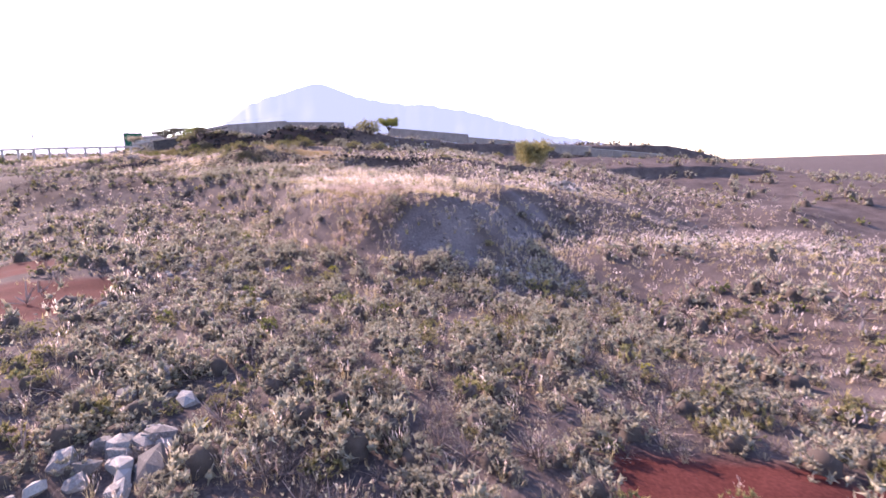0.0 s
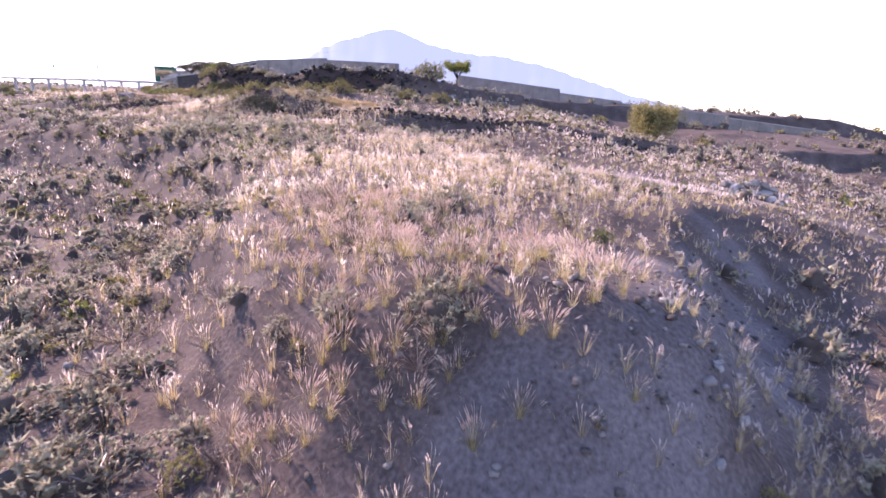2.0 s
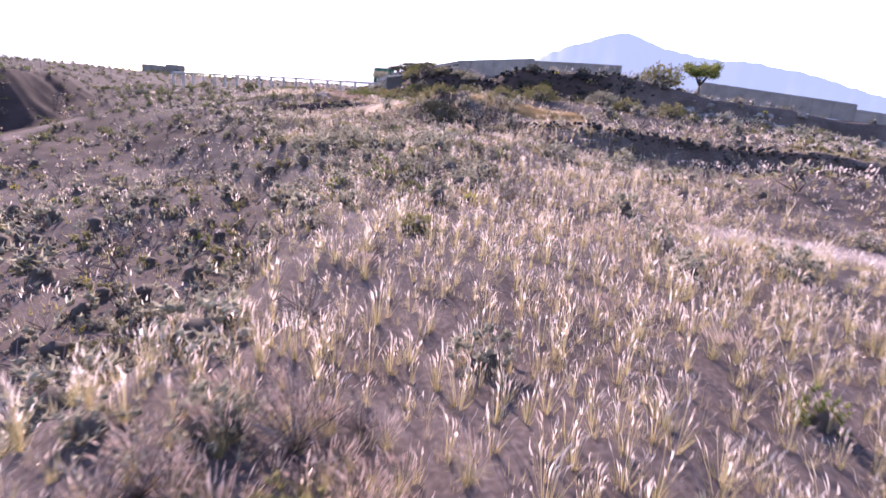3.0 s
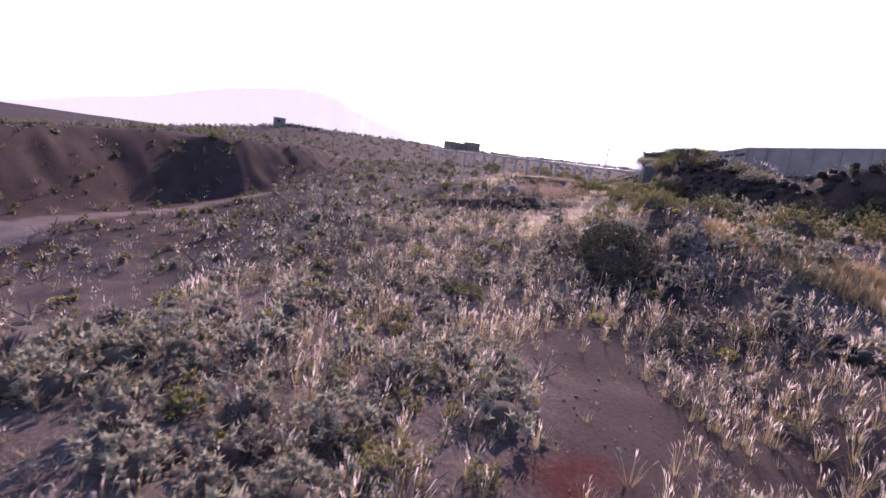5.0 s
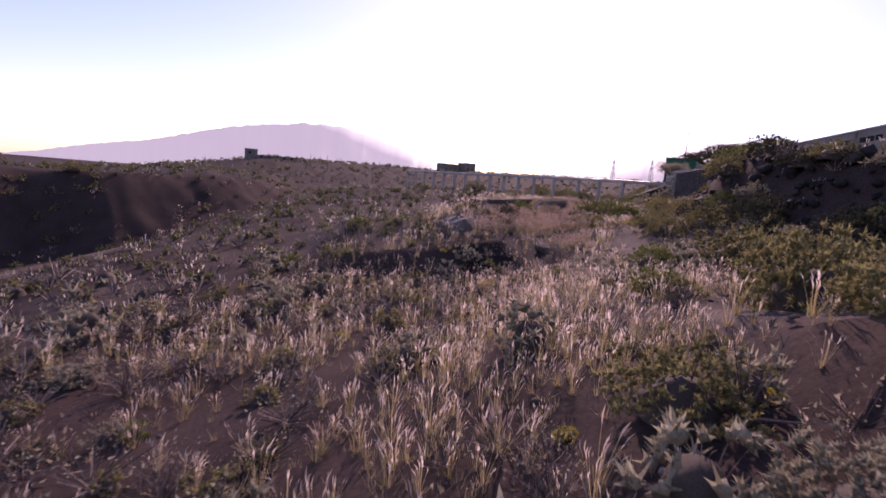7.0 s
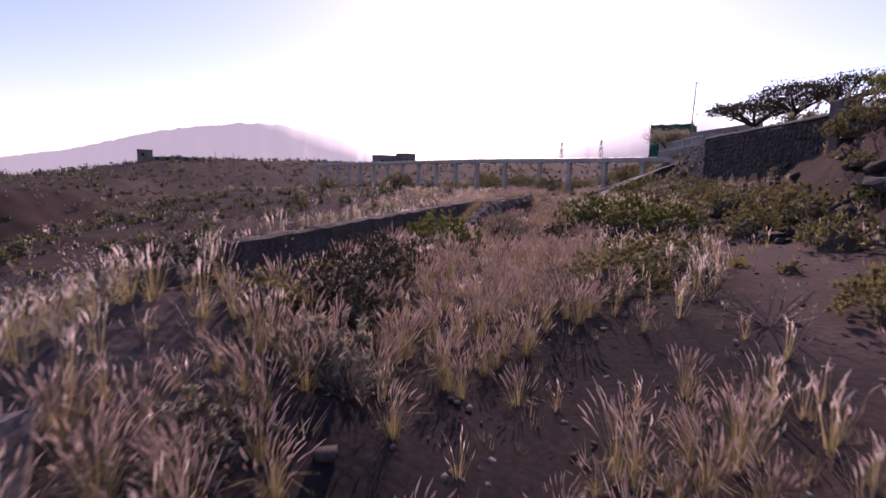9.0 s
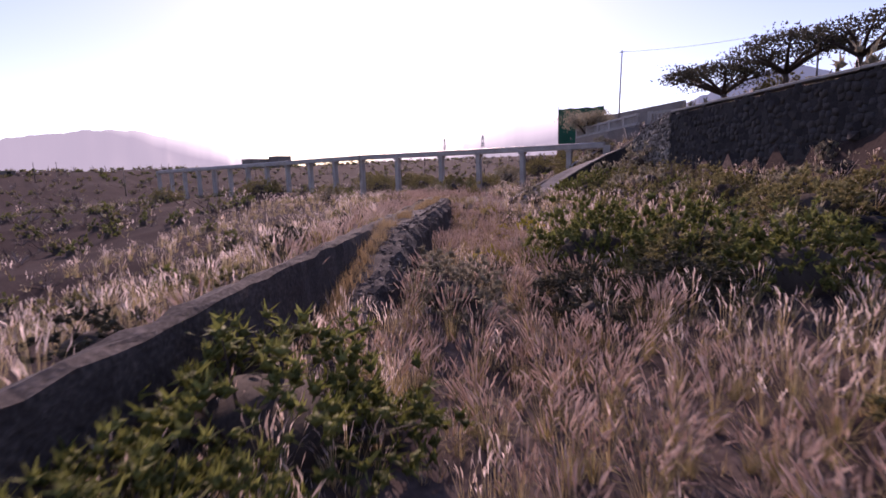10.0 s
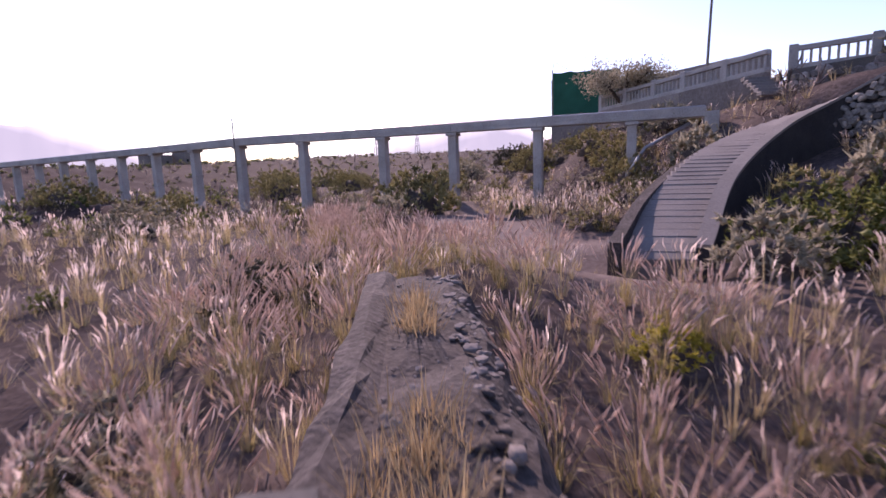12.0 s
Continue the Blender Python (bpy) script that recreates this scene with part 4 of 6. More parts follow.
def block_house(name, place, boxes, label, turn=0.0):
    thing = empty(name, place, label, "building")
    for k, (dx, dy, sx, sy, h) in enumerate(boxes):
        bm = bmesh.new()
        add_box(bm, (0, 0, 0), (sx, sy, h + 3), 0, 0.05)
        place_in(thing, part("wall", bm, M_PLASTER), pose(place[0] + dx, place[1] + dy, place[2] + h / 2 - 1.5, 0, 0, turn))
        bm = bmesh.new()
        add_box(bm, (0, 0, 0), (sx + 0.3, sy + 0.3, 0.3), 0, 0.03)
        place_in(thing, part("roof", bm, M_PLASTER), pose(place[0] + dx, place[1] + dy, place[2] + h + 0.14, 0, 0, turn))
        for j in range(max(1, int(sy / 4))):
            bm = bmesh.new()
            add_box(bm, (0, 0, 0), (0.12, 1.3, 1.4))
            c = Matrix.Rotation(radians(turn), 4, "Z") @ Vector((sx / 2 + 0.02, -sy / 2 + 2 + 4 * j, 0))
            place_in(thing, part("window", bm, M_DARK), pose(place[0] + dx + c.x, place[1] + dy + c.y, place[2] + h * 0.55, 0, 0, turn))


def pylon(place, h):
    thing = empty("pylon", place, "distant lattice power pylon", "pylon", "pylons")
    bm = bmesh.new()
    x, y, z = place
    legs = [[(x + sx * 2.4 * (1 - t * 0.86), y + sy * 2.4 * (1 - t * 0.86), z + h * t) for t in (0, 0.5, 1)] for sx in (-1, 1) for sy in (-1, 1)]
    for leg in legs:
        tube(bm, leg, [0.22, 0.2, 0.16], 4)
    for k in range(7):
        t = k / 7
        w0, w1 = 2.4 * (1 - t * 0.86), 2.4 * (1 - (t + 1 / 7) * 0.86)
        for s in (-1, 1):
            tube(bm, [(x - w0, y + s * w0, z + h * t), (x + w1, y + s * w1, z + h * (t + 1 / 7))], [0.12, 0.12], 4)
    place_in(thing, part("lattice", bm, M_METAL))
    for t, w in ((0.80, 5.0), (0.93, 3.6)):
        bm = bmesh.new()
        beam(bm, (x - w, y + w * 0.5, z + h * t), (x + w, y - w * 0.5, z + h * t), 0.3, 0.3)
        place_in(thing, part("crossarm", bm, M_METAL))


long_wall()
wing_wall()
ramp()
channel_wall()
aqueduct()
net_house()
balustrade()
top_1 = pole((-133.0, 185.2, 20.3), 8.2, "thin weathered pole carrying a wire above the terrace", 0.085, (0.25, 0.1))
top_2 = pole((-113.9, 181.0, 20.6), 5.6, "thin weathered pole standing behind flat-topped trees", 0.08)
wire(top_1, top_2, 0.35, "thin dark wire slung between two poles")
wire(top_2, (-70, 176, 27.5), 0.8, "thin dark wire running on from the pole")
for p, h in (((-310.9, 141, 22.5), 6.2), ((-271, 155, 21.5), 6.2), ((-330, 135, 22), 6.0), ((-240, 172, 17), 7.5), ((-288, 240, 17), 8.0)):
    pole((p[0], p[1], ground(p[0], p[1])), h + 0.8, "distant wooden pole on the ridge", 0.14)
compound_wall([(-99, 164.5, 22.3), (-82.1, 156.2, 22.9)], 3.6, "grey cement block wall of a farm compound with slotted top", True)
compound_wall([(-82.1, 156.2, 22.9), (-62, 154.2, 23.1)], 3.6, "grey cement block wall of a farm compound with pilasters", False)
compound_wall([(-62, 154.2, 22.7), (-43.2, 152.4, 21.7)], 3.6, "grey cement block wall stepping down the hill", False)
compound_wall([(-36, 181, 21.6), (-8.4, 180, 18.2)], 3.0, "long cement block wall along the upper terrace", False)
compound_wall([(-8.4, 180, 17.3), (7.4, 180, 15.4)], 3.0, "cement block wall along the upper terrace", False)
compound_wall([(7.4, 180.5, 15.0), (33, 181, 12.6)], 3.0, "cement block wall falling with the slope", False)
compound_wall([(33, 181, 12.0), (58, 186, 9.2)], 2.8, "end of the cement block wall on the slope", False)
block_house("farm_hut", (-365, 104, 21.5), [(0, 2, 6, 6, 4.2), (3, 15, 5, 20, 1.1)], "dark flat-roofed hut on the far ridge", 8)
block_house("farmhouse", (-418, 249, 21.0), [(0, 6, 10, 9, 9.5), (-3, -8, 9, 13, 8.0)], "dark two-block farmhouse on the far ridge", 15)
pylon((-424, 428, 12), 36)
pylon((-452, 410, 12), 35)


# ---- dry-stone walls and boulders ----
def dry_stones(name, line, count, size, meshes, material, label, spread, tall, seed, limit=220):
    rr = random.Random(seed)
    pts = [Vector((*p, 0)) for p in line]
    thing = empty(name, (*line[0], ground(*line[0])), label, "stone wall", kind="structure")
    lens = [(q - p).length for p, q in zip(pts, pts[1:])]
    poses = []
    for k in range(count):
        t = rr.uniform(0, sum(lens))
        i = 0
        while t > lens[i] and i < len(lens) - 1:
            t -= lens[i]
            i += 1
        p = pts[i].lerp(pts[i + 1], min(t / lens[i], 1))
        a = abs(rr.gauss(0, 0.5))
        ang = rr.uniform(0, 6.283)
        x, y = p.x + spread * a * math.cos(ang), p.y + spread * a * math.sin(ang)
        s = size * rr.uniform(0.3, 1.0) * rr.uniform(0.7, 1.6)
        z = ground(x, y) + max(0.0, tall * (1 - a) * rr.random()) + s * 0.15
        poses.append((rr.randrange(6), Matrix.Translation((x, y, z)) @ Euler((rr.uniform(-0.5, 0.5), rr.uniform(-0.5, 0.5), rr.uniform(0, 6.3))).to_matrix().to_4x4() @ Matrix.Diagonal((s * 1.3, s, s * 0.8, 1))))
    for i, m in poses[:limit]:
        place_in(thing, new("stone", meshes[i]), m)
    if len(poses) > limit:
        ob = joined("stones", meshes, poses[limit:], material)
        place_in(thing, ob)
        tagged(ob, kind="stuff")


dry_stones("wall_drystone", [(-56, 121.5), (-52.3, 118.8), (-48.5, 116.2)], 620, 0.27, DUSKY_STONES, M_DUSKY, "tumbled grey basalt dry-stone wall on the terrace edge", 0.8, 0.95, 31)
dry_stones("wall_drystone", [(-45, 117.2), (-36, 112.6), (-26, 117), (-8, 124.5), (14, 133.5)], 420, 0.4, BASALT_STONES, M_BASALT, "low dark dry-stone terrace wall with bleached grass", 0.8, 0.7, 32, 120)
dry_stones("wall_drystone", [(-100, 156), (-92, 151.5), (-80, 147), (-62, 143.5), (-50, 147), (-38, 151)], 300, 0.75, BASALT_STONES, M_BASALT, "dark rocky outcrop below the farm compound", 3.0, 0.5, 33, 160)
dry_stones("wall_drystone", [(-32, 152), (-14, 163), (2, 168)], 200, 0.9, PALE_STONES, M_ROCK, "grey tumbled stones on the upper terrace", 3.0, 1.2, 34, 100)
dry_stones("stone_heap", [(13, 93.5), (18, 92)], 150, 0.75, PALE_STONES, M_ROCK, "heap of pale field stones beside the track", 1.8, 1.3, 35, 150)
dry_stones("stone_heap", [(3, 43), (8, 44.5), (13, 46.5)], 260, 0.26, PALE_STONES, M_ROCK, "scatter of pale broken stones below the mound", 5.5, 0.05, 36, 200)
dry_stones("stone_heap", [(-9, 11), (-6, 14), (-11, 18)], 46, 0.8, PALE_STONES, M_ROCK, "scattered grey boulders among dry shrubs", 3.2, 0.05, 37, 46)
dry_stones("stone_heap", [(-6, 51), (3, 50)], 60, 0.17, PALE_STONES, M_ROCK, "loose stones on the crest of the mound", 2.0, 0.05, 38, 60)
dry_stones("stone_heap", [(-4.2, 50.2), (-2.5, 50.2)], 14, 0.2, [stone_mesh("brick_lump", M_REDROCK, 60 + k) for k in range(6)], M_REDROCK, "a few red brick lumps lying on bare earth", 1.4, 0.05, 39, 14)
dry_stones("stone_heap", [(-20, 28), (-14, 33), (-24, 44)], 140, 0.4, PALE_STONES, M_ROCK, "grey stones strewn over the dry hollow", 7.0, 0.02, 40, 100)
dry_stones("stone_heap", [(-98, 150), (-106, 160), (-114, 168)], 160, 0.55, BASALT_STONES, M_BASALT, "dark stones in the slope below the terrace wall", 3.0, 0.1, 41, 120)
dry_stones("stone_heap", [(-91.4, 125.2), (-92.6, 125.2), (-93.6, 124.4)], 9, 1.15, DUSKY_STONES, M_DUSKY, "large dusky boulders lying on bare earth", 0.7, 0.25, 42, 9)
dry_stones("stone_heap", [(-89.2, 130.8), (-88.2, 131.0)], 6, 0.7, DUSKY_STONES, M_DUSKY, "flat dusky stones beside the footpath", 0.6, 0.0, 45, 6)
dry_stones("stone_heap", [(-34, 92), (-40, 102), (-48, 110)], 110, 0.09, DUSKY_STONES, M_DUSKY, "small stones on bare trodden earth", 5.0, 0.02, 43, 100)
dry_stones("stone_heap", [(22, 56), (30, 66), (36, 90)], 220, 0.5, PALE_STONES, M_ROCK, "pale stones lying on the dry slope", 9.0, 0.02, 44, 120)


def gravel(line, count, spread, size, seed):
    """Small stones and clods lying loose along a line."""
    rr = random.Random(seed)
    pts = [Vector((*p, 0)) for p in line]
    xs, ys = [], []
    for k in range(count):
        i = rr.randrange(len(pts) - 1)
        p = pts[i].lerp(pts[i + 1], rr.random())
        xs.append(p.x + rr.gauss(0, spread))
        ys.append(p.y + rr.gauss(0, spread))
    zs = height(np.array(xs), np.array(ys))
    poses = []
    for x, y, z in zip(xs, ys, zs):
        q = size * (0.2 + 1.5 * rr.random() ** 5)
        poses.append((rr.randrange(6), Matrix.Translation((x, y, z + q * 0.12)) @ Euler((rr.uniform(-0.5, 0.5), rr.uniform(-0.5, 0.5), rr.uniform(0, 6.3))).to_matrix().to_4x4() @ Matrix.Diagonal((q * 1.3, q, q * 0.6, 1))))
    tagged(joined("gravel", PEBBLES, poses, M_PEBBLE), "loose stones and clods strewn on dry earth", "stones", kind="stuff")


gravel([(8, 20), (4, 36), (2, 46), (-2, 54)], 1300, 6.0, 0.16, 51)
gravel([(0, 46), (4, 52), (5, 60), (8, 68)], 700, 2.2, 0.20, 55)
gravel([(-24, 92), (-34, 98), (-44, 105)], 1300, 3.2, 0.045, 52)
gravel([(-50, 108), (-66, 118), (-80, 126), (-86, 129)], 700, 4.5, 0.16, 53)
gravel([(-85, 128), (-89, 130), (-92, 135), (-94, 141), (-100, 150)], 1200, 2.6, 0.08, 54)
gravel([(-126, 162), (-134, 166), (-142, 171)], 500, 2.0, 0.05, 56)


# ---- plants ----
class Shape:
    """Triangles gathered in arrays, with a material number for each."""

    def __init__(self):
        self.v, self.t, self.m, self.n = [], [], [], 0

    def add(self, verts, tris, mat):
        self.v.append(np.asarray(verts, np.float32).reshape(-1, 3))
        self.t.append(np.asarray(tris, np.int32).reshape(-1, 3) + self.n)
        self.m.append(np.full(len(self.t[-1]), mat, np.int32))
        self.n += len(self.v[-1])

    def arrays(self):
        return np.concatenate(self.v), np.concatenate(self.t), np.concatenate(self.m)

    def only(self, mat):
        v, t, m = self.arrays()
        t = t[m == mat]
        used, inv = np.unique(t, return_inverse=True)
        return v[used], inv.reshape(-1, 3)


def ribbon(sh, pts, widths, side, mat):
    pts = np.asarray(pts, float)
    w = np.asarray(widths, float)[:, None]
    a, b = pts - side * w / 2, pts + side * w / 2
    n = len(pts)
    v = np.empty((2 * n, 3))
    v[0::2], v[1::2] = a, b
    t = []
    for i in range(n - 1):
        k = 2 * i
        t += [(k, k + 1, k + 3), (k, k + 3, k + 2)]
    sh.add(v, t, mat)


def spindle(sh, pts, radii, sides, mat):
    pts = np.asarray(pts, float)
    d = pts[-1] - pts[0]
    d /= np.linalg.norm(d)
    u = np.cross(d, (0.3, 0.1, 0.9))
    u /= np.linalg.norm(u)
    w = np.cross(d, u)
    v, t = [], []
    for i, (p, r) in enumerate(zip(pts, radii)):
        for k in range(sides):
            a = 2 * math.pi * (k + 0.5 * (i % 2)) / sides
            v.append(p + r * (math.cos(a) * u + math.sin(a) * w))
    for i in range(len(pts) - 1):
        for k in range(sides):
            a, b = i * sides + k, i * sides + (k + 1) % sides
            t += [(a, b, b + sides), (a, b + sides, a + sides)]
    sh.add(v, t, mat)


def grass_shape(rng, level):
    """A clump of fountain grass about 1 m high: 0 blades, 1 straw stems, 2 plumes."""
    sh = Shape()
    blades, plumes = ((26, 34), (9, 14), (4, 7), (4, 5))[level]
    for k in range(blades):
        a, lean = rng.uniform(0, 6.283), rng.uniform(0.15, 1.0)
        length = rng.uniform(0.35, 0.75)
        o = np.array((math.cos(a), math.sin(a), 0))
        base = o * rng.uniform(0, 0.13)
        pts = [base, base + o * length * 0.35 * lean + (0, 0, length * 0.6), base + o * length * 0.95 * lean + (0, 0, length * (0.85 - 0.35 * lean))]
        side = np.array((-math.sin(a), math.cos(a), 0))
        wd = (0.015, 0.03, 0.08, 0.2)[level]
        ribbon(sh, pts if level < 1 else [pts[0], (pts[1] + pts[2]) / 2], (wd, wd * 0.8, 0.002) if level < 1 else (wd, 0.008), side, 0)
    for k in range(plumes):
        a, lean = rng.uniform(0, 6.283), abs(rng.normal(0.28, 0.2))
        length = rng.uniform(0.55, 0.95)
        o = np.array((math.cos(a), math.sin(a), 0))
        base = o * rng.uniform(0, 0.12)
        tip = base + o * length * lean * 0.9 + np.array((0, 0, length * (1 - 0.25 * lean)))
        side = np.array((-math.sin(a), math.cos(a), 0))
        if level < 2:
            ribbon(sh, [base, base + (tip - base) * 0.5 - o * 0.03, tip] if level < 1 else [base, tip], (0.006, 0.005, 0.004) if level < 1 else (0.012, 0.008), side, 1)
        pl = rng.uniform(0.18, 0.34)
        bend = o * pl * (0.25 + lean * 0.5) + np.array((0, 0, pl * (0.95 - 0.4 * lean)))
        wind = np.array((0.05, -0.03, -0.01))
        r = (0.0165, 0.023, 0.036, 0.07)[level]
        if level == 0:
            spindle(sh, [tip, tip + bend * 0.4 + wind * 0.2, tip + bend + wind], (0.006, r, 0.003), 3, 2)
        elif level == 1:
            ribbon(sh, [tip, tip + bend * 0.45, tip + bend + wind], (0.01, r * 1.25, 0.004), side, 2)
        else:
            ribbon(sh, [tip, tip + bend * 0.5, tip + bend], (0.02, r * 1.6, 0.005), side, 2)
    return sh


def leaf_cloud(sh, rng, centres, per, spread, size, mat, squash=1.0, corners=4):
    """Small leaves scattered round each centre."""
    c = np.repeat(np.asarray(centres), per, 0)
    n = len(c)
    p = c + rng.normal(0, 1, (n, 3)) * spread * np.array((1, 1, squash))
    d = rng.normal(0, 1, (n, 3)) + 1.3 * (p - np.asarray(centres).mean(0)) / (np.abs(np.asarray(centres)).max() + 1e-6) + np.array((0, 0, 0.5))
    d /= np.linalg.norm(d, axis=1)[:, None]
    u = np.cross(d, rng.normal(0, 1, (n, 3)))
    u /= np.linalg.norm(u, axis=1)[:, None] + 1e-9
    s = (size * rng.uniform(0.6, 1.35, n))[:, None]
    if corners == 3:
        v = np.stack([p - u * s * 0.3, p + u * s * 0.3, p + d * s], 1)
        sh.add(v.reshape(-1, 3), np.arange(3 * n).reshape(-1, 3), mat)
        return
    v = np.empty((n, 4, 3))
    v[:, 0], v[:, 1], v[:, 2], v[:, 3] = p, p + d * s * 0.5 + u * s * 0.24, p + d * s, p + d * s * 0.5 - u * s * 0.24
    i = np.arange(n)[:, None] * 4
    t = np.concatenate([i + (0, 1, 2), i + (0, 2, 3)])
    sh.add(v.reshape(-1, 3), t, mat)


def dome(rng, n, r, h, inner=0.75):
    a, u = rng.uniform(0, 6.283, n), rng.uniform(0, 1, n)
    k = rng.uniform(inner, 1.0, n)
    s = np.sqrt(1 - u * u)
    lump = 1 + 0.16 * np.sin(3 * a + 5 * u) + 0.12 * np.sin(7 * a - 9 * u)
    return np.stack([r * k * s * lump * np.cos(a), r * k * s * lump * np.sin(a), h * (0.12 + 0.88 * u * k * lump)], -1)


def heart(sh, rng, r, h, mat, sides=8, rings=3):
    """The dense lumpy inside of a bush, coloured dark for the shade in there."""
    v, t = [], []
    for i in range(rings):
        e = 1.5 * i / rings
        for k in range(sides):
            a = 6.283 * (k + 0.5 * (i % 2)) / sides
            q = rng.uniform(0.84, 1.12)
            v.append((r * q * math.cos(e) * math.cos(a), r * q * math.cos(e) * math.sin(a), h * (0.02 + 0.98 * q * math.sin(e))))
    v.append((0, 0, h))
    for i in range(rings - 1):
        for k in range(sides):
            a, b = i * sides + k, i * sides + (k + 1) % sides
            t += [(a, b, b + sides), (a, b + sides, a + sides)]
    for k in range(sides):
        t.append(((rings - 1) * sides + k, (rings - 1) * sides + (k + 1) % sides, rings * sides))
    sh.add(v, t, mat)


OCTA = np.array(((1, 0, 0), (0, 1, 0), (-1, 0, 0), (0, -1, 0), (0, 0, 1), (0, 0, -1)), float)
OCTA_FACES = np.array(((0, 1, 4), (1, 2, 4), (2, 3, 4), (3, 0, 4), (1, 0, 5), (2, 1, 5), (3, 2, 5), (0, 3, 5)))


def leafy_heads(sh, rng, centres, reach, per, wide, mat):
    """Rounded leafy heads: a small lumpy core each, with fine leaves that stand out all round it."""
    c = np.asarray(centres, float)
    n = len(c)
    turn = np.linalg.qr(rng.normal(0, 1, (n, 3, 3)))[0]
    lump = OCTA[None] * rng.uniform(0.6, 1.1, (n, 6, 1)) * 0.72 * reach * rng.uniform(0.7, 1.15, (n, 1, 1))
    v = np.einsum("nij,nkj->nki", turn, lump) + c[:, None]
    sh.add(v.reshape(-1, 3), (OCTA_FACES[None] + 6 * np.arange(n)[:, None, None]).reshape(-1, 3), mat)
    c = np.repeat(c, per, 0)
    n = len(c)
    out = c / (np.linalg.norm(c, axis=1)[:, None] + 1e-6)
    g = rng.normal(0, 1, (n, 3)) + 0.8 * out + (0, 0, 0.35)
    g /= np.linalg.norm(g, axis=1)[:, None]
    u = np.cross(g, rng.normal(0, 1, (n, 3)))
    u /= np.linalg.norm(u, axis=1)[:, None] + 1e-9
    s = reach * rng.uniform(0.85, 1.9, (n, 1))
    w = u * reach * wide * rng.uniform(0.6, 1.2, (n, 1))
    root = c + g * reach * 0.35
    sh.add(np.stack([root - w, root + w, c + g * s], 1).reshape(-1, 3), np.arange(3 * n).reshape(-1, 3), mat)


def shrub_shape(rng, level, r=0.6, h=0.7, leaf=0.05, dense=1.0):
    """A domed shrub of rounded leafy heads: 0 leaves, 1 stems."""
    sh = Shape()
    heads, per, size, wide = ((80, 12, 0.105, 0.20), (27, 8, 0.175, 0.22), (10, 5, 0.24, 0.23), (6, 4, 0.36, 0.3))[level]
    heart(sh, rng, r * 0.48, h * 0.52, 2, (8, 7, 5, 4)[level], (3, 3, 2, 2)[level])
    c = dome(rng, int(heads * dense), r * 0.84, h * 0.84, 0.72)
    leafy_heads(sh, rng, c, r * size, per, wide, 0)
    if level < 2:
        for p in c[::3]:
            side = np.cross(p, (0, 0.3, 1.0))
            side /= np.linalg.norm(side) + 1e-9
            ribbon(sh, [(0, 0, 0), p * (0.5, 0.5, 0.4), p], (0.016, 0.012, 0.006), side, 1)
    return sh


def twig_shape(rng, level, r=0.6, h=0.7):
    """A leafless brownish bush of forking twigs: 1 twigs, 0 a few last leaves."""
    sh = Shape()
    n = (64, 28, 11, 6)[level]
    for p in dome(rng, n, r, h, 0.6):
        side = np.cross(p, rng.normal(0, 1, 3))
        side /= np.linalg.norm(side) + 1e-9
        w = (0.010, 0.018, 0.04, 0.09)[level]
        mid = p * (0.45, 0.45, 0.55) + rng.normal(0, 0.04, 3)
        ribbon(sh, [(0, 0, 0), mid, p] if level < 1 else [mid * 0.3, p], (w * 1.4, w, w * 0.4) if level < 1 else (w, w * 0.6), side, 1)
        for k in range((3, 1, 0, 0)[level]):
            q = mid + (p - mid) * rng.uniform(0.2, 0.8)
            ribbon(sh, [q, q + rng.normal(0, 0.11, 3) * r / 0.6 + (0, 0, 0.08)], (w * 0.8, w * 0.3), side, 1)
    leaf_cloud(sh, rng, dome(rng, (16, 8, 3, 2)[level], r * 0.8, h * 0.85), (8, 5, 3, 2)[level], 0.09, (0.035, 0.06, 0.12, 0.25)[level], 0, 1.0, 3)
    return sh


def tuft_shape(rng, level):
    """Short dry grass: 0 blades."""
    sh = Shape()
    n = 11 if level == 0 else 8
    a, lean, length = rng.uniform(0, 6.283, n), rng.uniform(0.1, 0.9, n), rng.uniform(0.16, 0.42, n)
    base = np.stack([np.cos(a), np.sin(a), a * 0], -1) * rng.uniform(0, 0.16, (n, 1))
    tip = base + np.stack([np.cos(a) * lean * length, np.sin(a) * lean * length, length * (1 - 0.3 * lean)], -1)
    side = np.stack([-np.sin(a), np.cos(a), a * 0], -1) * (0.008 if level == 0 else 0.013)
    sh.add(np.stack([base - side, base + side, tip], 1).reshape(-1, 3), np.arange(3 * n).reshape(-1, 3), 0)
    return sh


CORRIDOR = [(6, -2), (-4, 44), (-18, 83), (-34, 98), (-55, 111), (-92, 132), (-122, 152), (-150, 176)]
PINK_SOUTH = [(-5.5, 47.2, 2.6), (-3, 49.2, 2.4), (-7.5, 50, 2.4), (-1.2, 52.5, 2.2), (-3.5, 41.5, 1.6), (-21, 75, 12), (-9, 78, 10), (3, 101, 12), (-8, 48, 3), (-4, 48, 3), (-11, 53, 4), (-6, 70, 9), (-16, 60, 6), (-12, 66, 8), (-2, 71, 7), (-20, 92, 12), (-20, 55, 6), (-5, 84, 10), (5, 100, 14)]
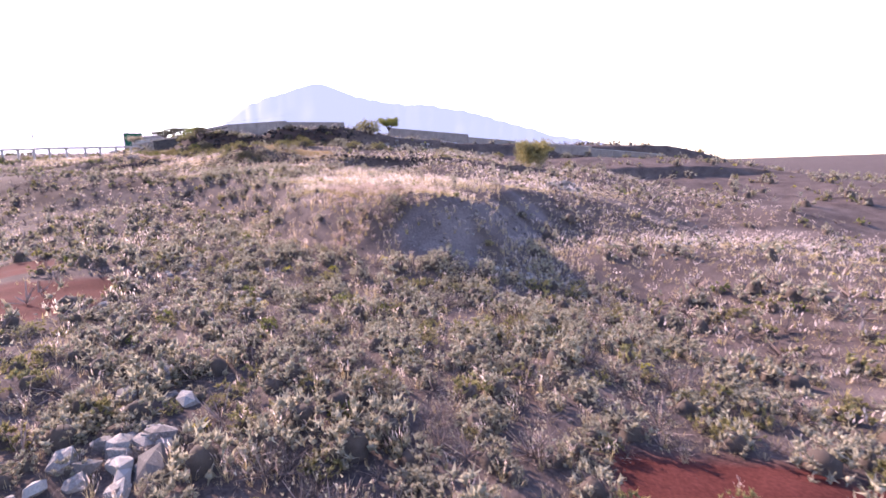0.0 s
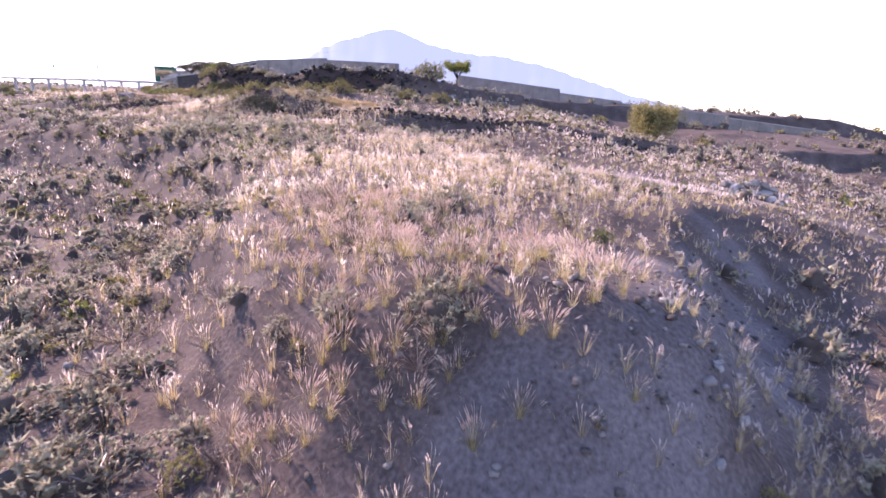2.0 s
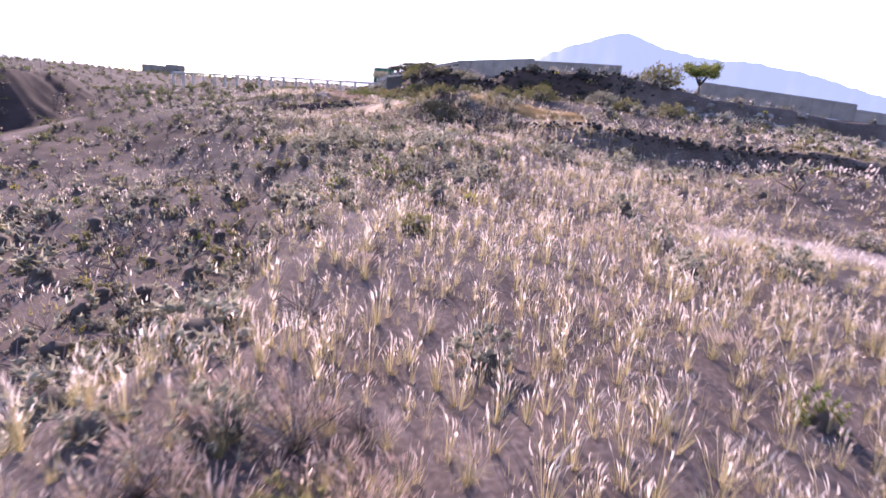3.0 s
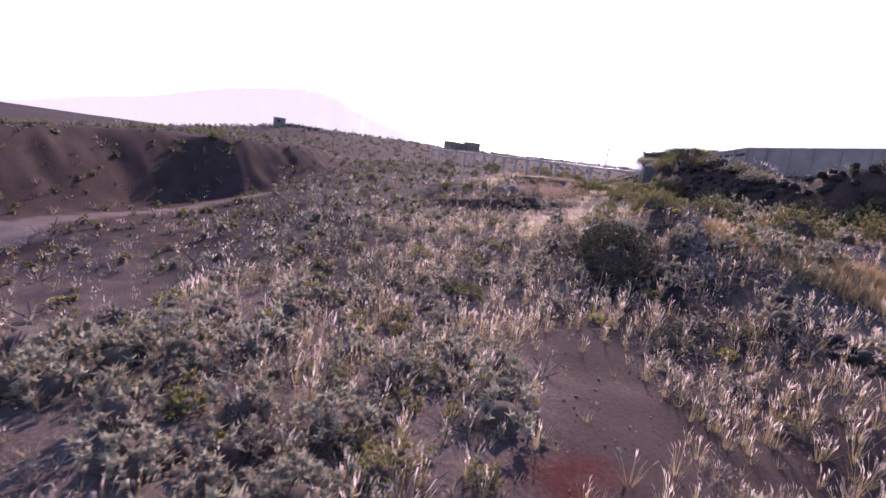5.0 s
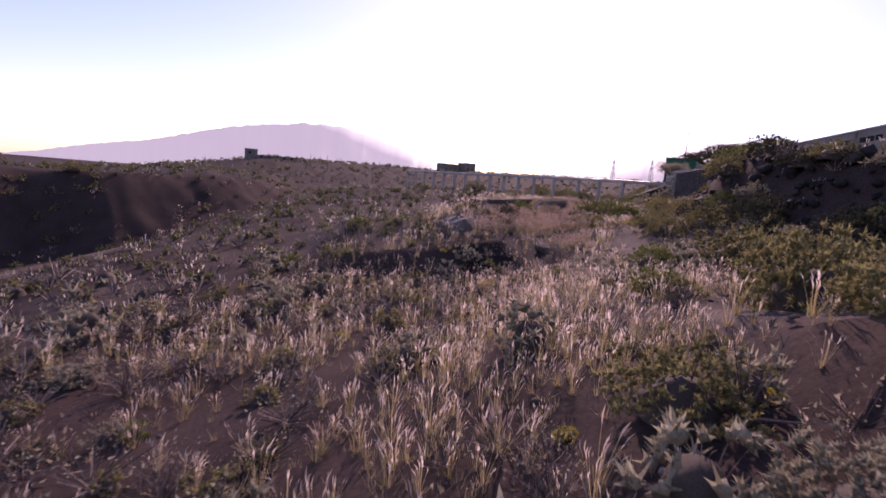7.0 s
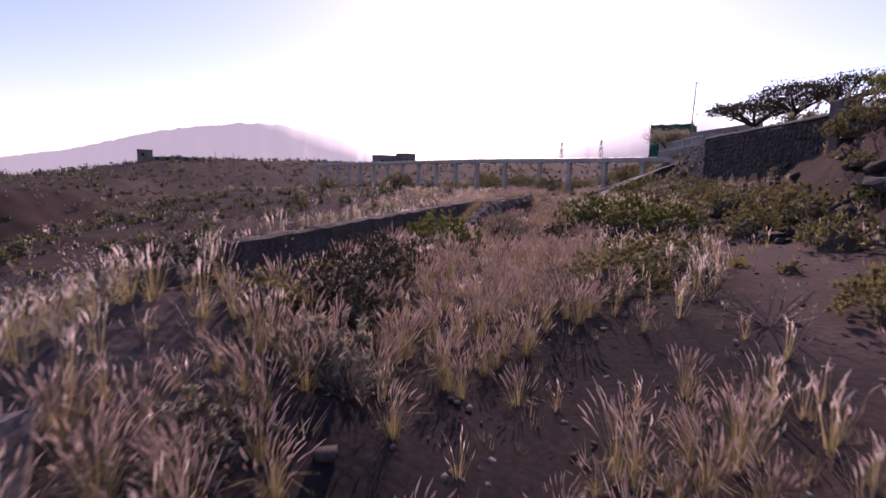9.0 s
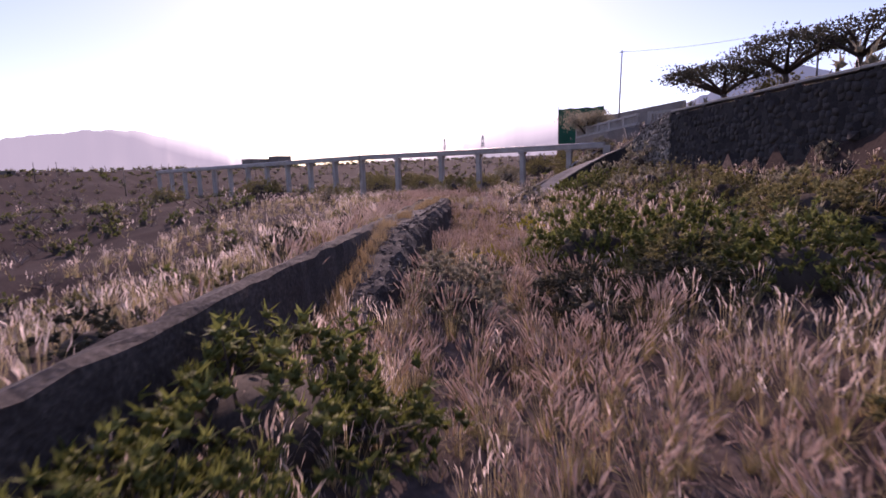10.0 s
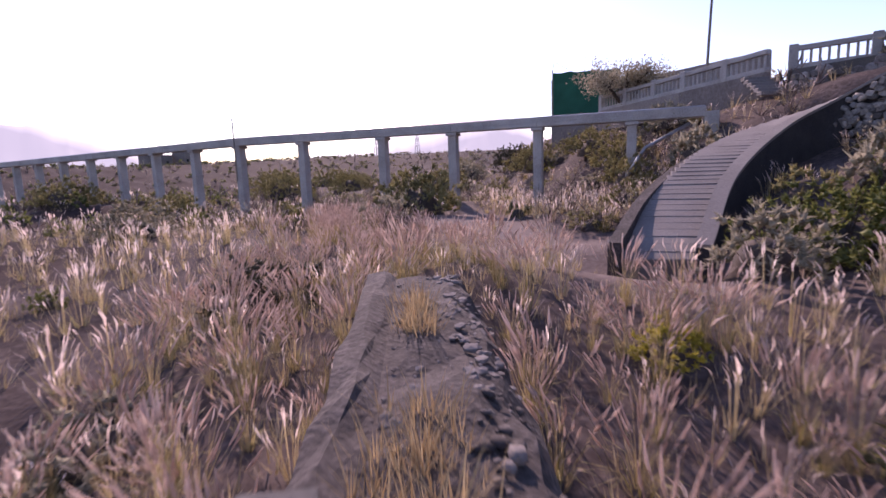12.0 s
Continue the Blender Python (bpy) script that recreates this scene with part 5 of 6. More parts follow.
PINK_MIDDLE = [(-45, 98, 3.5), (-57, 92, 4.5), (-86, 117, 4), (-80, 125, 5), (-49, 109.5, 3), (-39, 108.5, 2.5), (-33, 110, 4), (-33, 90, 2.5), (-35, 84, 3), (-47, 94.5, 3), (-51, 97.5, 3), (-51, 106.5, 2.5), (-78, 110, 5), (-73, 121, 4.5), (-61, 102.5, 4), (-57, 91, 4), (-40, 122, 6), (-10, 128, 8), (-68, 118, 4), (-66, 115, 3)]
PINK_NORTH = [(-114, 153, 8), (-108, 148, 6), (-120, 157.5, 6), (-125, 149, 7), (-132, 153, 7), (-90, 134.5, 3), (-100, 145, 4), (-94, 126, 3), (-97, 134.5, 3.5), (-99, 138, 3.5), (-101, 134, 3), (-108, 143, 4), (-134, 140, 6), (-142, 156, 7), (-110, 155.5, 4), (-94, 129.5, 2), (-95, 133, 3), (-105, 144.5, 4), (-102, 142.5, 4), (-130, 158, 6), (-127, 140, 6), (-115, 136, 4), (-114, 150, 4), (-122, 156, 6), (-122, 161, 4), (-116, 156, 6), (-129, 153, 6), (-120, 146, 5), (-127, 146, 6), (-145, 154, 8), (-156, 162, 8), (-138, 164, 6), (-119, 151, 4), (-136, 172, 6), (-123, 158.5, 3), (-125.5, 159.4, 2.4), (-120.5, 159.6, 3), (-118, 156.5, 4), (-121.5, 161.5, 2.4), (-113, 146.5, 3), (-97, 139, 4), (-100, 141.5, 4), (-104, 147, 5), (-69.5, 120.5, 5), (-75, 124.5, 5), (-44.4, 97.2, 2.2), (-39, 107, 2), (-47, 103.5, 3), (-72, 128, 3)]
PINK = PINK_SOUTH + PINK_MIDDLE + PINK_NORTH
STRAW_STRIPS = [(-53, 121, 1.6), (-50.5, 119.9, 1.4), (-48.5, 120.6, 1.4), (-46.5, 121.2, 1.4), (-44.5, 122, 1.4), (-42, 123, 1.4), (-47.5, 122.6, 1.2), (-44, 124.8, 1.2), (-40, 124.2, 1.4), (-56, 122.5, 1.4)]
STRAW = STRAW_STRIPS + [(20, 120, 18), (40, 110, 20), (8, 140, 15), (30, 150, 20), (-5, 120, 8), (10, 52, 8), (6, 46, 7), (16, 48, 10), (26, 48, 10), (14, 58, 9), (20, 68, 12), (30, 74, 16), (34, 58, 12), (44, 90, 20), (12, 86, 10), (-2, 108, 10), (-40, 118, 7), (-30, 112, 6), (24, 100, 16), (-48, 121, 5), (-20, 118, 8), (-114, 153, 9), (-121, 157, 6)]
GREY = [(6, 28, 16), (-4, 22, 12), (14, 36, 14), (-22, 30, 14), (-35, 55, 16), (-50, 70, 16), (-30, 86, 6), (-52, 92, 10), (-66, 100, 10), (-22, 46, 9), (-86, 108, 14), (-40, 30, 16), (-38, 92, 7), (-44, 97, 6), (-33, 86, 7), (-120, 138, 9), (-132, 146, 10), (-112, 131, 8), (-28, 100, 8), (-118, 166, 8), (-108, 160, 7), (-100, 153, 7), (24, 46, 14), (34, 62, 14), (20, 62, 8), (20, 140, 14), (36, 125, 14), (-10, 142, 10), (-134, 180, 8), (-128, 178, 6)]


TWIGGY = [(-46, 111, 6), (-41, 112, 6), (-50, 114, 5), (-36, 107, 5), (-60, 105, 7), (-24, 32, 8)]


def patches(spots, x, y):
    k = np.zeros(np.shape(x))
    for cx, cy, r in spots:
        k = np.maximum(k, np.exp(-((x - cx) ** 2 + (y - cy) ** 2) / r ** 2))
    return k


def sow(step, near, far, seed):
    """Places for plants between two distances from the corridor, a step apart: x, y, z, slope, bareness."""
    rng = np.random.default_rng(seed)
    px, py = zip(*CORRIDOR)
    m = far
    xs, ys = np.meshgrid(np.arange(min(px) - m, max(px) + m, step), np.arange(min(py) - m, max(py) + m, step))
    x, y = xs.ravel() + rng.uniform(-0.5, 0.5, xs.size) * step, ys.ravel() + rng.uniform(-0.5, 0.5, xs.size) * step
    d = away(CORRIDOR, x, y)
    keep = (d >= near) & (d < far)
    x, y = x[keep], y[keep]
    z = height(x, y)
    e = 0.5
    slope = np.hypot((height(x + e, y) - z) / e, (height(x, y + e) - z) / e)
    bare = bareness(x, y)
    # nothing on walls, ramp and buildings
    s = away([(-107.4, 139.0), (-127.3, 156.9)], x, y)
    ok0 = away([(-96.8, 128.8), (-108, 138.9)], x, y) > 0.45
    ok = (s > 0.85) & ok0
    ok &= signed(RAMP_AREA, x, y) < -0.3
    ok &= ~((np.abs(x + 149) < 6) & (np.abs(y - 201) < 6))
    return x[ok], y[ok], z[ok], slope[ok], bare[ok], rng


KINDS = ["fountain", "dry_fountain", "grey", "olive", "twig", "green", "yellow", "tuft"]
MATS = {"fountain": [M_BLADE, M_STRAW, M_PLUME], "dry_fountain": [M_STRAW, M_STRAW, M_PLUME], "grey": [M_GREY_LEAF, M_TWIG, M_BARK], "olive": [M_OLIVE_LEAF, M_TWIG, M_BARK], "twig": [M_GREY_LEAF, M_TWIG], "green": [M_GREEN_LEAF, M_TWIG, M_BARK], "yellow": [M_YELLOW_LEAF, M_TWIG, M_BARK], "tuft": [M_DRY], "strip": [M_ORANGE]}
rng0 = np.random.default_rng(5)
SHAPES = {}
for lv in range(4):
    SHAPES["fountain", lv] = [grass_shape(rng0, lv) for _ in range(4)]
    SHAPES["dry_fountain", lv] = SHAPES["fountain", lv]
    SHAPES["grey", lv] = [shrub_shape(rng0, lv) for _ in range(3)]
    SHAPES["olive", lv] = [shrub_shape(rng0, lv, 0.55, 0.6) for _ in range(3)]
    SHAPES["twig", lv] = [twig_shape(rng0, lv) for _ in range(3)]
    SHAPES["tuft", lv] = [tuft_shape(rng0, lv) for _ in range(6)]
    SHAPES["strip", lv] = SHAPES["tuft", lv]
    SHAPES["green", lv] = [shrub_shape(rng0, lv, 0.6, 0.75, 0.055, 1.2) for _ in range(2)]
    SHAPES["yellow", lv] = [shrub_shape(rng0, lv, 0.5, 0.5, 0.045, 1.2) for _ in range(2)]
ARR = {k: [s.arrays() for s in v] for k, v in SHAPES.items()}


CLEARINGS = [(-109.2, 143.4, 1.8), (-110.6, 150.6, 2.6), (-107.6, 151, 2.6), (-104.6, 150.6, 2.4), (-112, 145, 1.6), (-108, 146.5, 1.6), (-106, 147.6, 1.6), (-105.2, 137.4, 2), (-97.8, 140.8, 1.9), (-99.6, 144.4, 2), (-118.1, 155.5, 1.1), (-66.3, 127.6, 3), (-60.6, 122.6, 2.2), (-62.6, 119, 2), (-58.6, 118.6, 2), (-53.6, 113.6, 4)]


def choose(x, y, slope, bare, rng, cover, what):
    """What grows where, of grass or of shrubs: an index into KINDS or -1."""
    twiggy = patches(TWIGGY, x, y)
    pink, grey = patches(PINK, x, y) * (0.6 + 0.4 * sstep(84, 100, y)), patches(GREY, x, y)
    pink = pink * (1 - 0.55 * sstep(0, 6, -0.669 * (x + 96.8) - 0.744 * (y - 128.8)) * sstep(-90, -100, x))
    clump = 0.5 + 0.5 * lattice(x / 3.4, y / 3.4, 21)
    clump2 = 0.5 + 0.5 * lattice(x / 6.0, y / 6.0, 22)
    bank = 1 - 0.75 * sstep(1.3, 2.6, slope)
    left = sstep(1, 8, -0.669 * (x + 96.8) - 0.744 * (y - 128.8)) * sstep(-84, -96, x)
    straw = patches(STRAW, x, y)
    o = np.zeros(len(x))
    if what == "grass":
        w = np.stack([0.35 + 1.9 * pink, 0.45 + 0.12 * pink + 1.6 * straw, o, o, o, o, o, o], -1)
        live = (0.16 * (1 - 0.6 * left) + np.maximum(1.25 * pink, (0.95 + 0.5 * sstep(8, 16, x)) * straw) + 0.08 * grey) * (0.55 + 0.7 * clump2) * (1 - 0.9 * sstep(0.3, 0.6, patches(CLEARINGS, x, y)))
    elif what == "shrub":
        w = np.stack([o, o, (0.30 + 1.2 * grey * sstep(0.25, 0.7, clump2)) * (1 - 0.75 * sstep(-45, -75, x)) * (1 - left), (0.16 + 0.35 * grey * (1 - clump2)) * (1 - 0.6 * sstep(-60, -110, x)), (0.40 + 0.9 * grey * (1 - clump2)) * (1 - 0.6 * left) + 2.2 * twiggy, 0.03 + 0.03 * grey + 0.12 * left, 0.04 * (1 - left), o], -1)
        live = (0.42 + 0.55 * grey + 0.5 * twiggy) * sstep(0.08, 0.55, clump) * 1.3 * (1 - 0.72 * pink) * (1 - 0.72 * sstep(44, 48, y) * (1 - sstep(95, 105, y)) * sstep(-24, -18, x)) * (1 - 0.9 * rustiness(x, y, TUFF)) * (1 - 0.85 * sstep(-96, -101, x) * sstep(-152, -146, x) * (1 - sstep(160, 164, y)) * sstep(128, 132, y))
    else:
        w = np.stack([o, o, o, o, o, o, o, o + 1], -1)
        live = np.maximum((0.42 + 0.3 * clump2 + 0.35 * sstep(6, 14, x)) * (1 - 0.75 * left) * (1 - 0.45 * sstep(-55, -75, x)) * (1 - 0.55 * rustiness(x, y)), 1.1 * pink * sstep(-40, -50, x))
    w /= w.sum(-1, keepdims=True)
    k = (rng.random(len(x))[:, None] > np.cumsum(w, -1)).sum(-1).clip(0, 7)
    k[rng.random(len(x)) > live * (1 - bare) * bank * cover] = -1
    return k


def stand(k, lv, xs, ys, zs, sizes, rng, name, label):
    """All plants of one kind and fineness as one object."""
    vs, ts, ms, n = [], [], [], 0
    for x, y, z, s in zip(xs, ys, zs, sizes):
        v, t, m = ARR[k, lv][rng.integers(len(ARR[k, lv]))]
        a = rng.uniform(0, 6.283)
        c, sn = math.cos(a) * s, math.sin(a) * s
        rot = np.array(((c, -sn, 0), (sn, c, 0), (0, 0, s * rng.uniform(0.85, 1.2))), np.float32)
        vs.append(v @ rot.T + np.array((x, y, z - 0.04), np.float32))
        ts.append(t + n)
        ms.append(m)
        n += len(v)
    if not vs:
        return
    ob = new(name, tri_mesh(name, np.concatenate(vs), np.concatenate(ts), MATS[k], np.concatenate(ms)))
    tagged(ob, label, "plants", kind="stuff")


NAMES = {"fountain": ("fountain_grass", "pinkish fountain grass with feathery plumes on the dry hillside"), "dry_fountain": ("straw_grass", "bleached straw-coloured bunch grass"),
         "grey": ("grey_scrub", "grey-green domed scrub on dry ground"), "olive": ("olive_scrub", "olive green low scrub"), "twig": ("dry_scrub", "leafless grey-brown twiggy scrub"),
         "green": ("green_scrub", "fresh green low bushes"), "yellow": ("yellow_scrub", "yellow-green cushion plants"), "tuft": ("dry_grass", "short bleached dry grass between the shrubs")}
SIZE = {"fountain": (0.55, 1.1), "dry_fountain": (0.45, 0.9), "grey": (0.9, 2.5), "olive": (0.8, 1.9), "twig": (0.9, 2.3), "green": (0.7, 1.5), "yellow": (0.5, 1.1), "tuft": (0.6, 1.3)}

# single plants that stand out along the way, each a thing with its parts
PROTO = {}


def prototype(k, i):
    if (k, i) not in PROTO:
        sh = SHAPES[k, 0][i % len(SHAPES[k, 0])]
        nm = {"fountain": "grass_clump", "grey": "grey_shrub", "olive": "olive_shrub", "twig": "dry_shrub", "green": "green_shrub", "yellow": "cushion_plant"}[k]
        lab = {"fountain": "clump of fountain grass with pale pink plumes", "grey": "rounded grey-green shrub on stony ground", "olive": "low olive green shrub", "twig": "dry leafless grey-brown bush", "green": "small fresh green bush", "yellow": "yellow-green cushion plant among dry grass"}[k]
        root = new(nm)
        tagged(root, lab, "grass" if k == "fountain" else "shrub", nm.replace("_", " ") + "s along the way")
        for m, pn in enumerate(("leaf_tuft", "culm", "flower_head") if k == "fountain" else ("foliage", "branchwork") if k == "twig" else ("foliage", "branchwork", "heartwood")):
            v, t = sh.only(m)
            ob = new(pn, tri_mesh(pn, v, t, [MATS[k][m]]))
            ob.parent = root
            tagged(ob, kind="stuff")
        PROTO[k, i] = root
        root["spare"] = 1
    return PROTO[k, i]


def plant(k, i, x, y, s, turn=0.0):
    m = Matrix.Translation((x, y, ground(x, y) - 0.04)) @ Matrix.Rotation(turn, 4, "Z") @ Matrix.Diagonal((s, s, s, 1))
    p = prototype(k, i)
    if p["spare"]:
        p["spare"] = 0
        p.matrix_world = m
        return p
    ob = p.copy()
    scene.collection.objects.link(ob)
    ob.matrix_basis = m
    for c in p.children:
        o = c.copy()
        scene.collection.objects.link(o)
        o.parent = ob
    return ob


count = {n: 0 for n in KINDS}
for what, step, seed in (("grass", 0.66, 101), ("shrub", 1.35, 111)):
    x, y, z, slope, bare, rng = sow(step, 0, 9, seed)
    near = away(CORRIDOR, x, y)
    close = ((x < -86) & (near < 4.2)) | ((np.abs(y - 53) < 8) & (near < 6))          # where the way is low over the ground
    k = choose(x, y, slope, bare, rng, 1.1 + 0.35 * close, what)
    single = np.zeros(len(x), bool)
    for i in rng.permutation(len(x)):
        n = KINDS[k[i]]
        if k[i] < 0 or n == "dry_fountain" or count[n] >= (110 if n == "fountain" else 70) or rng.random() > 0.5:
            continue
        count[n] += 1
        single[i] = True
        plant(n, int(rng.integers(4)), x[i], y[i], rng.uniform(*SIZE[n]), rng.uniform(0, 6.28))
    for j, n in enumerate(KINDS):
        for lv, part_of in ((0, close if n != "dry_fountain" else close & False), (1, ~close if n != "dry_fountain" else ~close | close)):
            sel = (k == j) & ~single & part_of
            stand(n, lv, x[sel], y[sel], z[sel], rng.uniform(*SIZE[n], sel.sum()), rng, *NAMES[n])
for what, step, near, far, lv, cover, grow, seed in (("grass", 0.84, 9, 19, 1, 1.15, 1.0, 102), ("shrub", 1.45, 9, 19, 1, 1.15, 1.0, 112), ("tuft", 0.55, 0, 15, 0, 1.0, 1.0, 121), ("tuft", 1.1, 15, 48, 1, 1.0, 1.7, 122),
                                                    ("grass", 1.5, 19, 70, 2, 1.3, 1.4, 103), ("shrub", 2.0, 19, 75, 2, 1.05, 1.2, 113), ("shrub", 4.0, 75, 150, 2, 1.1, 1.5, 114), ("shrub", 5.4, 150, 330, 3, 1.3, 1.7, 104)):
    x, y, z, slope, bare, rng = sow(step, near, far, seed)
    k = choose(x, y, slope, bare, rng, cover, what)
    for j, n in enumerate(KINDS):
        sel = k == j
        stand(n, lv, x[sel], y[sel], z[sel], grow * rng.uniform(*SIZE[n], sel.sum()), rng, *NAMES[n])

for px, py, ps in ((-118.1, 155.5, 1.9), (-119.0, 154.3, 1.3), (-98.6, 131.0, 1.2), (-117.3, 152.2, 1.2), (-114.7, 149.6, 1.5), (-113.6, 150.8, 1.3), (-120.6, 156.0, 1.1), (-124.2, 158.4, 1.2)):
    plant("yellow", int(px) % 2, px, py, ps, px)

# dry straw along the old irrigation wall, on its silted top
rng = np.random.default_rng(77)
u = rng.uniform(15, 40, 620)
off = rng.normal(0.42, 0.12, 620)
x, y = -96.8 - 0.7436 * u + 0.6687 * off, 128.8 + 0.6687 * u + 0.7436 * off
keep = lattice(u / 2.0, u * 0, 41) > -0.25
stand("strip", 0, x[keep], y[keep], np.full(keep.sum(), 14.72) - 1.3 * (1 - np.clip((u[keep] - 15) / 7, 0, 1)) + 0.03, rng.uniform(0.5, 1.1, keep.sum()), rng, "straw_strip", "strip of orange straw growing on the old wall")


u = rng.uniform(0, 17, 170)
off = rng.uniform(0.4, 2.2, 170)
x, y = -96.8 - 0.7436 * u + 0.6687 * off, 128.8 + 0.6687 * u + 0.7436 * off
stand("dry_fountain", 1, x, y, np.maximum(height(x, y), np.where(off < 1.2, 13.4, 0)), rng.uniform(0.4, 0.8, 170), rng, "straw_grass", "yellow straw grass along the foot of the old wall")


rng = np.random.default_rng(78)
for line, n in (([(-54, 121.6), (-50.5, 119.9), (-46.5, 121), (-42, 123), (-37, 125)], 1500), ([(-48.5, 122.4), (-43.7, 124.8), (-39, 127)], 800), ([(-60, 127), (-56, 127.8), (-50, 130)], 160)):
    i, f = rng.integers(0, len(line) - 1, n), rng.random(n)
    p = np.array(line)
    q = p[i] * (1 - f[:, None]) + p[i + 1] * f[:, None] + rng.normal(0, 0.55, (n, 2))
    stand("strip", 1, q[:, 0], q[:, 1], height(q[:, 0], q[:, 1]), rng.uniform(1.3, 2.4, n), rng, "straw_strip", "sunlit straw along the terrace edge")


# larger bushes and trees
def bush_parts(rng, r, h, heads, per, leaf):
    sh = Shape()
    # dark core standing for inner shade, kept with the branchwork
    heart(sh, rng, r * 0.50, h * 0.56, 1, 12, 4)
    c = dome(rng, heads, r * 0.94, h * 0.95, 0.72)
    leafy_heads(sh, rng, c, leaf, per, 0.2, 0)
    for p in c[::9]:
        side = np.cross(p, (0, 0.3, 1.0))
        side /= np.linalg.norm(side) + 1e-9
        ribbon(sh, [(0, 0, 0), p * (0.5, 0.5, 0.4), p * 0.96], (0.07, 0.045, 0.015), side, 1)
    return sh


BUSH_KINDS = {"green": (M_GREEN_LEAF, "rounded fresh green bush"), "olive": (M_OLIVE_LEAF, "large olive green bush"), "grey": (M_GREY_LEAF, "large grey-green bush"), "dark": (M_DARK_LEAF, "large dense bush coloured dark for its shade")}
BUSH_MESH = {}
for bk in BUSH_KINDS:
    for size, r, h, heads, per, leaf in (("big", 3.6, 3.2, 600, 9, 0.19), ("mid", 2.2, 1.9, 370, 9, 0.14), ("small", 1.0, 0.86, 76, 8, 0.108)):
        for variant in range(2):
            sh = bush_parts(rng0, r, h, heads, per, leaf)
            BUSH_MESH[bk, size, variant] = [tri_mesh(pn, *sh.only(m), [mt], smooth=m == 0) for m, pn, mt in ((0, "foliage", BUSH_KINDS[bk][0]), (1, "branchwork", M_BARK))]


def bush(bk, x, y, r, squash=1.0, name="large_bush", group="large bushes on the slope"):
    size, base = ("big", 3.6) if r > 2.8 else ("mid", 2.2) if r > 1.45 else ("small", 1.0)
    root = new(name)
    tagged(root, BUSH_KINDS[bk][1] + " on the dry slope", "bush", group)
    s = r / base
    root.matrix_world = Matrix.Translation((x, y, ground(x, y) - 0.1)) @ Matrix.Rotation(x * 1.7 + y, 4, "Z") @ Matrix.Diagonal((s, s, s * squash, 1))
    for me in BUSH_MESH[bk, size, int(abs(x * 3 + y)) % 2]:
        new(me.name.split(".")[0], me).parent = root


SLOPE_BUSHES = [("dark", -53.6, 113.6, 3.0, 1.0), ("dark", -56.0, 115.6, 2.0, 0.9), ("dark", -51.2, 112.4, 1.6, 0.8), ("olive", -66.3, 127.6, 2.5, 1.45), ("olive", -60.6, 122.6, 1.7, 1.2), ("olive", -62.6, 119.0, 1.6, 1.15), ("grey", -58.6, 118.6, 1.7, 1.0), ("green", -71.2, 126.2, 1.5, 0.9),
                ("olive", -57.4, 125.4, 1.9, 0.95), ("olive", -51.5, 126.6, 2.4, 1.0), ("green", -52.2, 103.4, 1.0, 1.2), ("olive", -63.8, 110.4, 0.9, 1.1), ("olive", -66.0, 110.5, 1.0, 1.0), ("olive", -60.5, 110.2, 0.9, 1.0),
                ("olive", -72.6, 135.2, 2.8, 1.0), ("green", -77.6, 131.4, 1.9, 1.0), ("olive", -76.0, 135.6, 2.4, 1.0), ("dark", -83.5, 145.4, 2.8, 1.1)]
CROWN_BUSHES = [("olive", -65.0, 130.5, 2.4), ("dark", -60, 139.5, 3.0), ("olive", -48, 132, 3.0), ("grey", -62, 137.5, 2.6), ("dark", -69, 143.2, 2.8), ("dark", -76, 145.2, 2.6), ("dark", -63, 142.0, 2.6), ("olive", -57, 142.6, 2.6), ("dark", -84, 147.5, 2.4), ("olive", -37.5, 157, 4.4), ("grey", -41, 140, 2.8),
                ("olive", -30, 141, 2.6), ("olive", -36, 138, 2.4), ("grey", -70, 139, 2.4), ("grey", -52, 141, 2.4), ("olive", -12, 158, 2.2), ("olive", 2, 166, 2.0), ("grey", 24, 172, 2.2), ("olive", -11.5, 131, 1.8), ("olive", 22, 150, 1.8)]
# the dark ones near (-107, 147) fill in for a big bush's shadow
FIELD_BUSHES = [("green", -105.2, 137.4, 2.1, 0.85), ("olive", -97.8, 140.8, 1.9, 0.95), ("olive", -90.2, 141.8, 1.6, 1.2), ("olive", -95.6, 148.8, 1.4, 1.2), ("grey", -92.0, 128.2, 0.9, 1.0), ("olive", -87.2, 140.6, 1.5, 1.3), ("green", -103.4, 136.0, 1.5, 1.0), ("olive", -99.6, 144.4, 2.2, 0.75),
                ("olive", -101.4, 152.4, 1.5, 1.2), ("grey", -99.8, 133.4, 0.8, 1.1), ("dark", -118.0, 149.3, 1.4, 0.6), ("green", -104.9, 138.6, 1.0, 1.1), ("olive", -106.7, 136.2, 0.9, 1.0), ("green", -110.6, 150.6, 2.4, 1.2), ("olive", -107.0, 149.8, 1.9, 1.0), ("green", -109.9, 139.4, 0.7, 1.2),
                ("grey", -109.2, 143.4, 1.55, 1.05), ("dark", -107.9, 146.6, 1.7, 0.75), ("dark", -105.9, 147.8, 1.7, 0.8), ("grey", -112.2, 144.8, 1.1, 0.8), ("dark", -111.4, 146.6, 1.2, 0.8), ("green", -107.4, 151.0, 2.4, 1.2), ("green", -104.4, 150.6, 2.1, 1.15)]
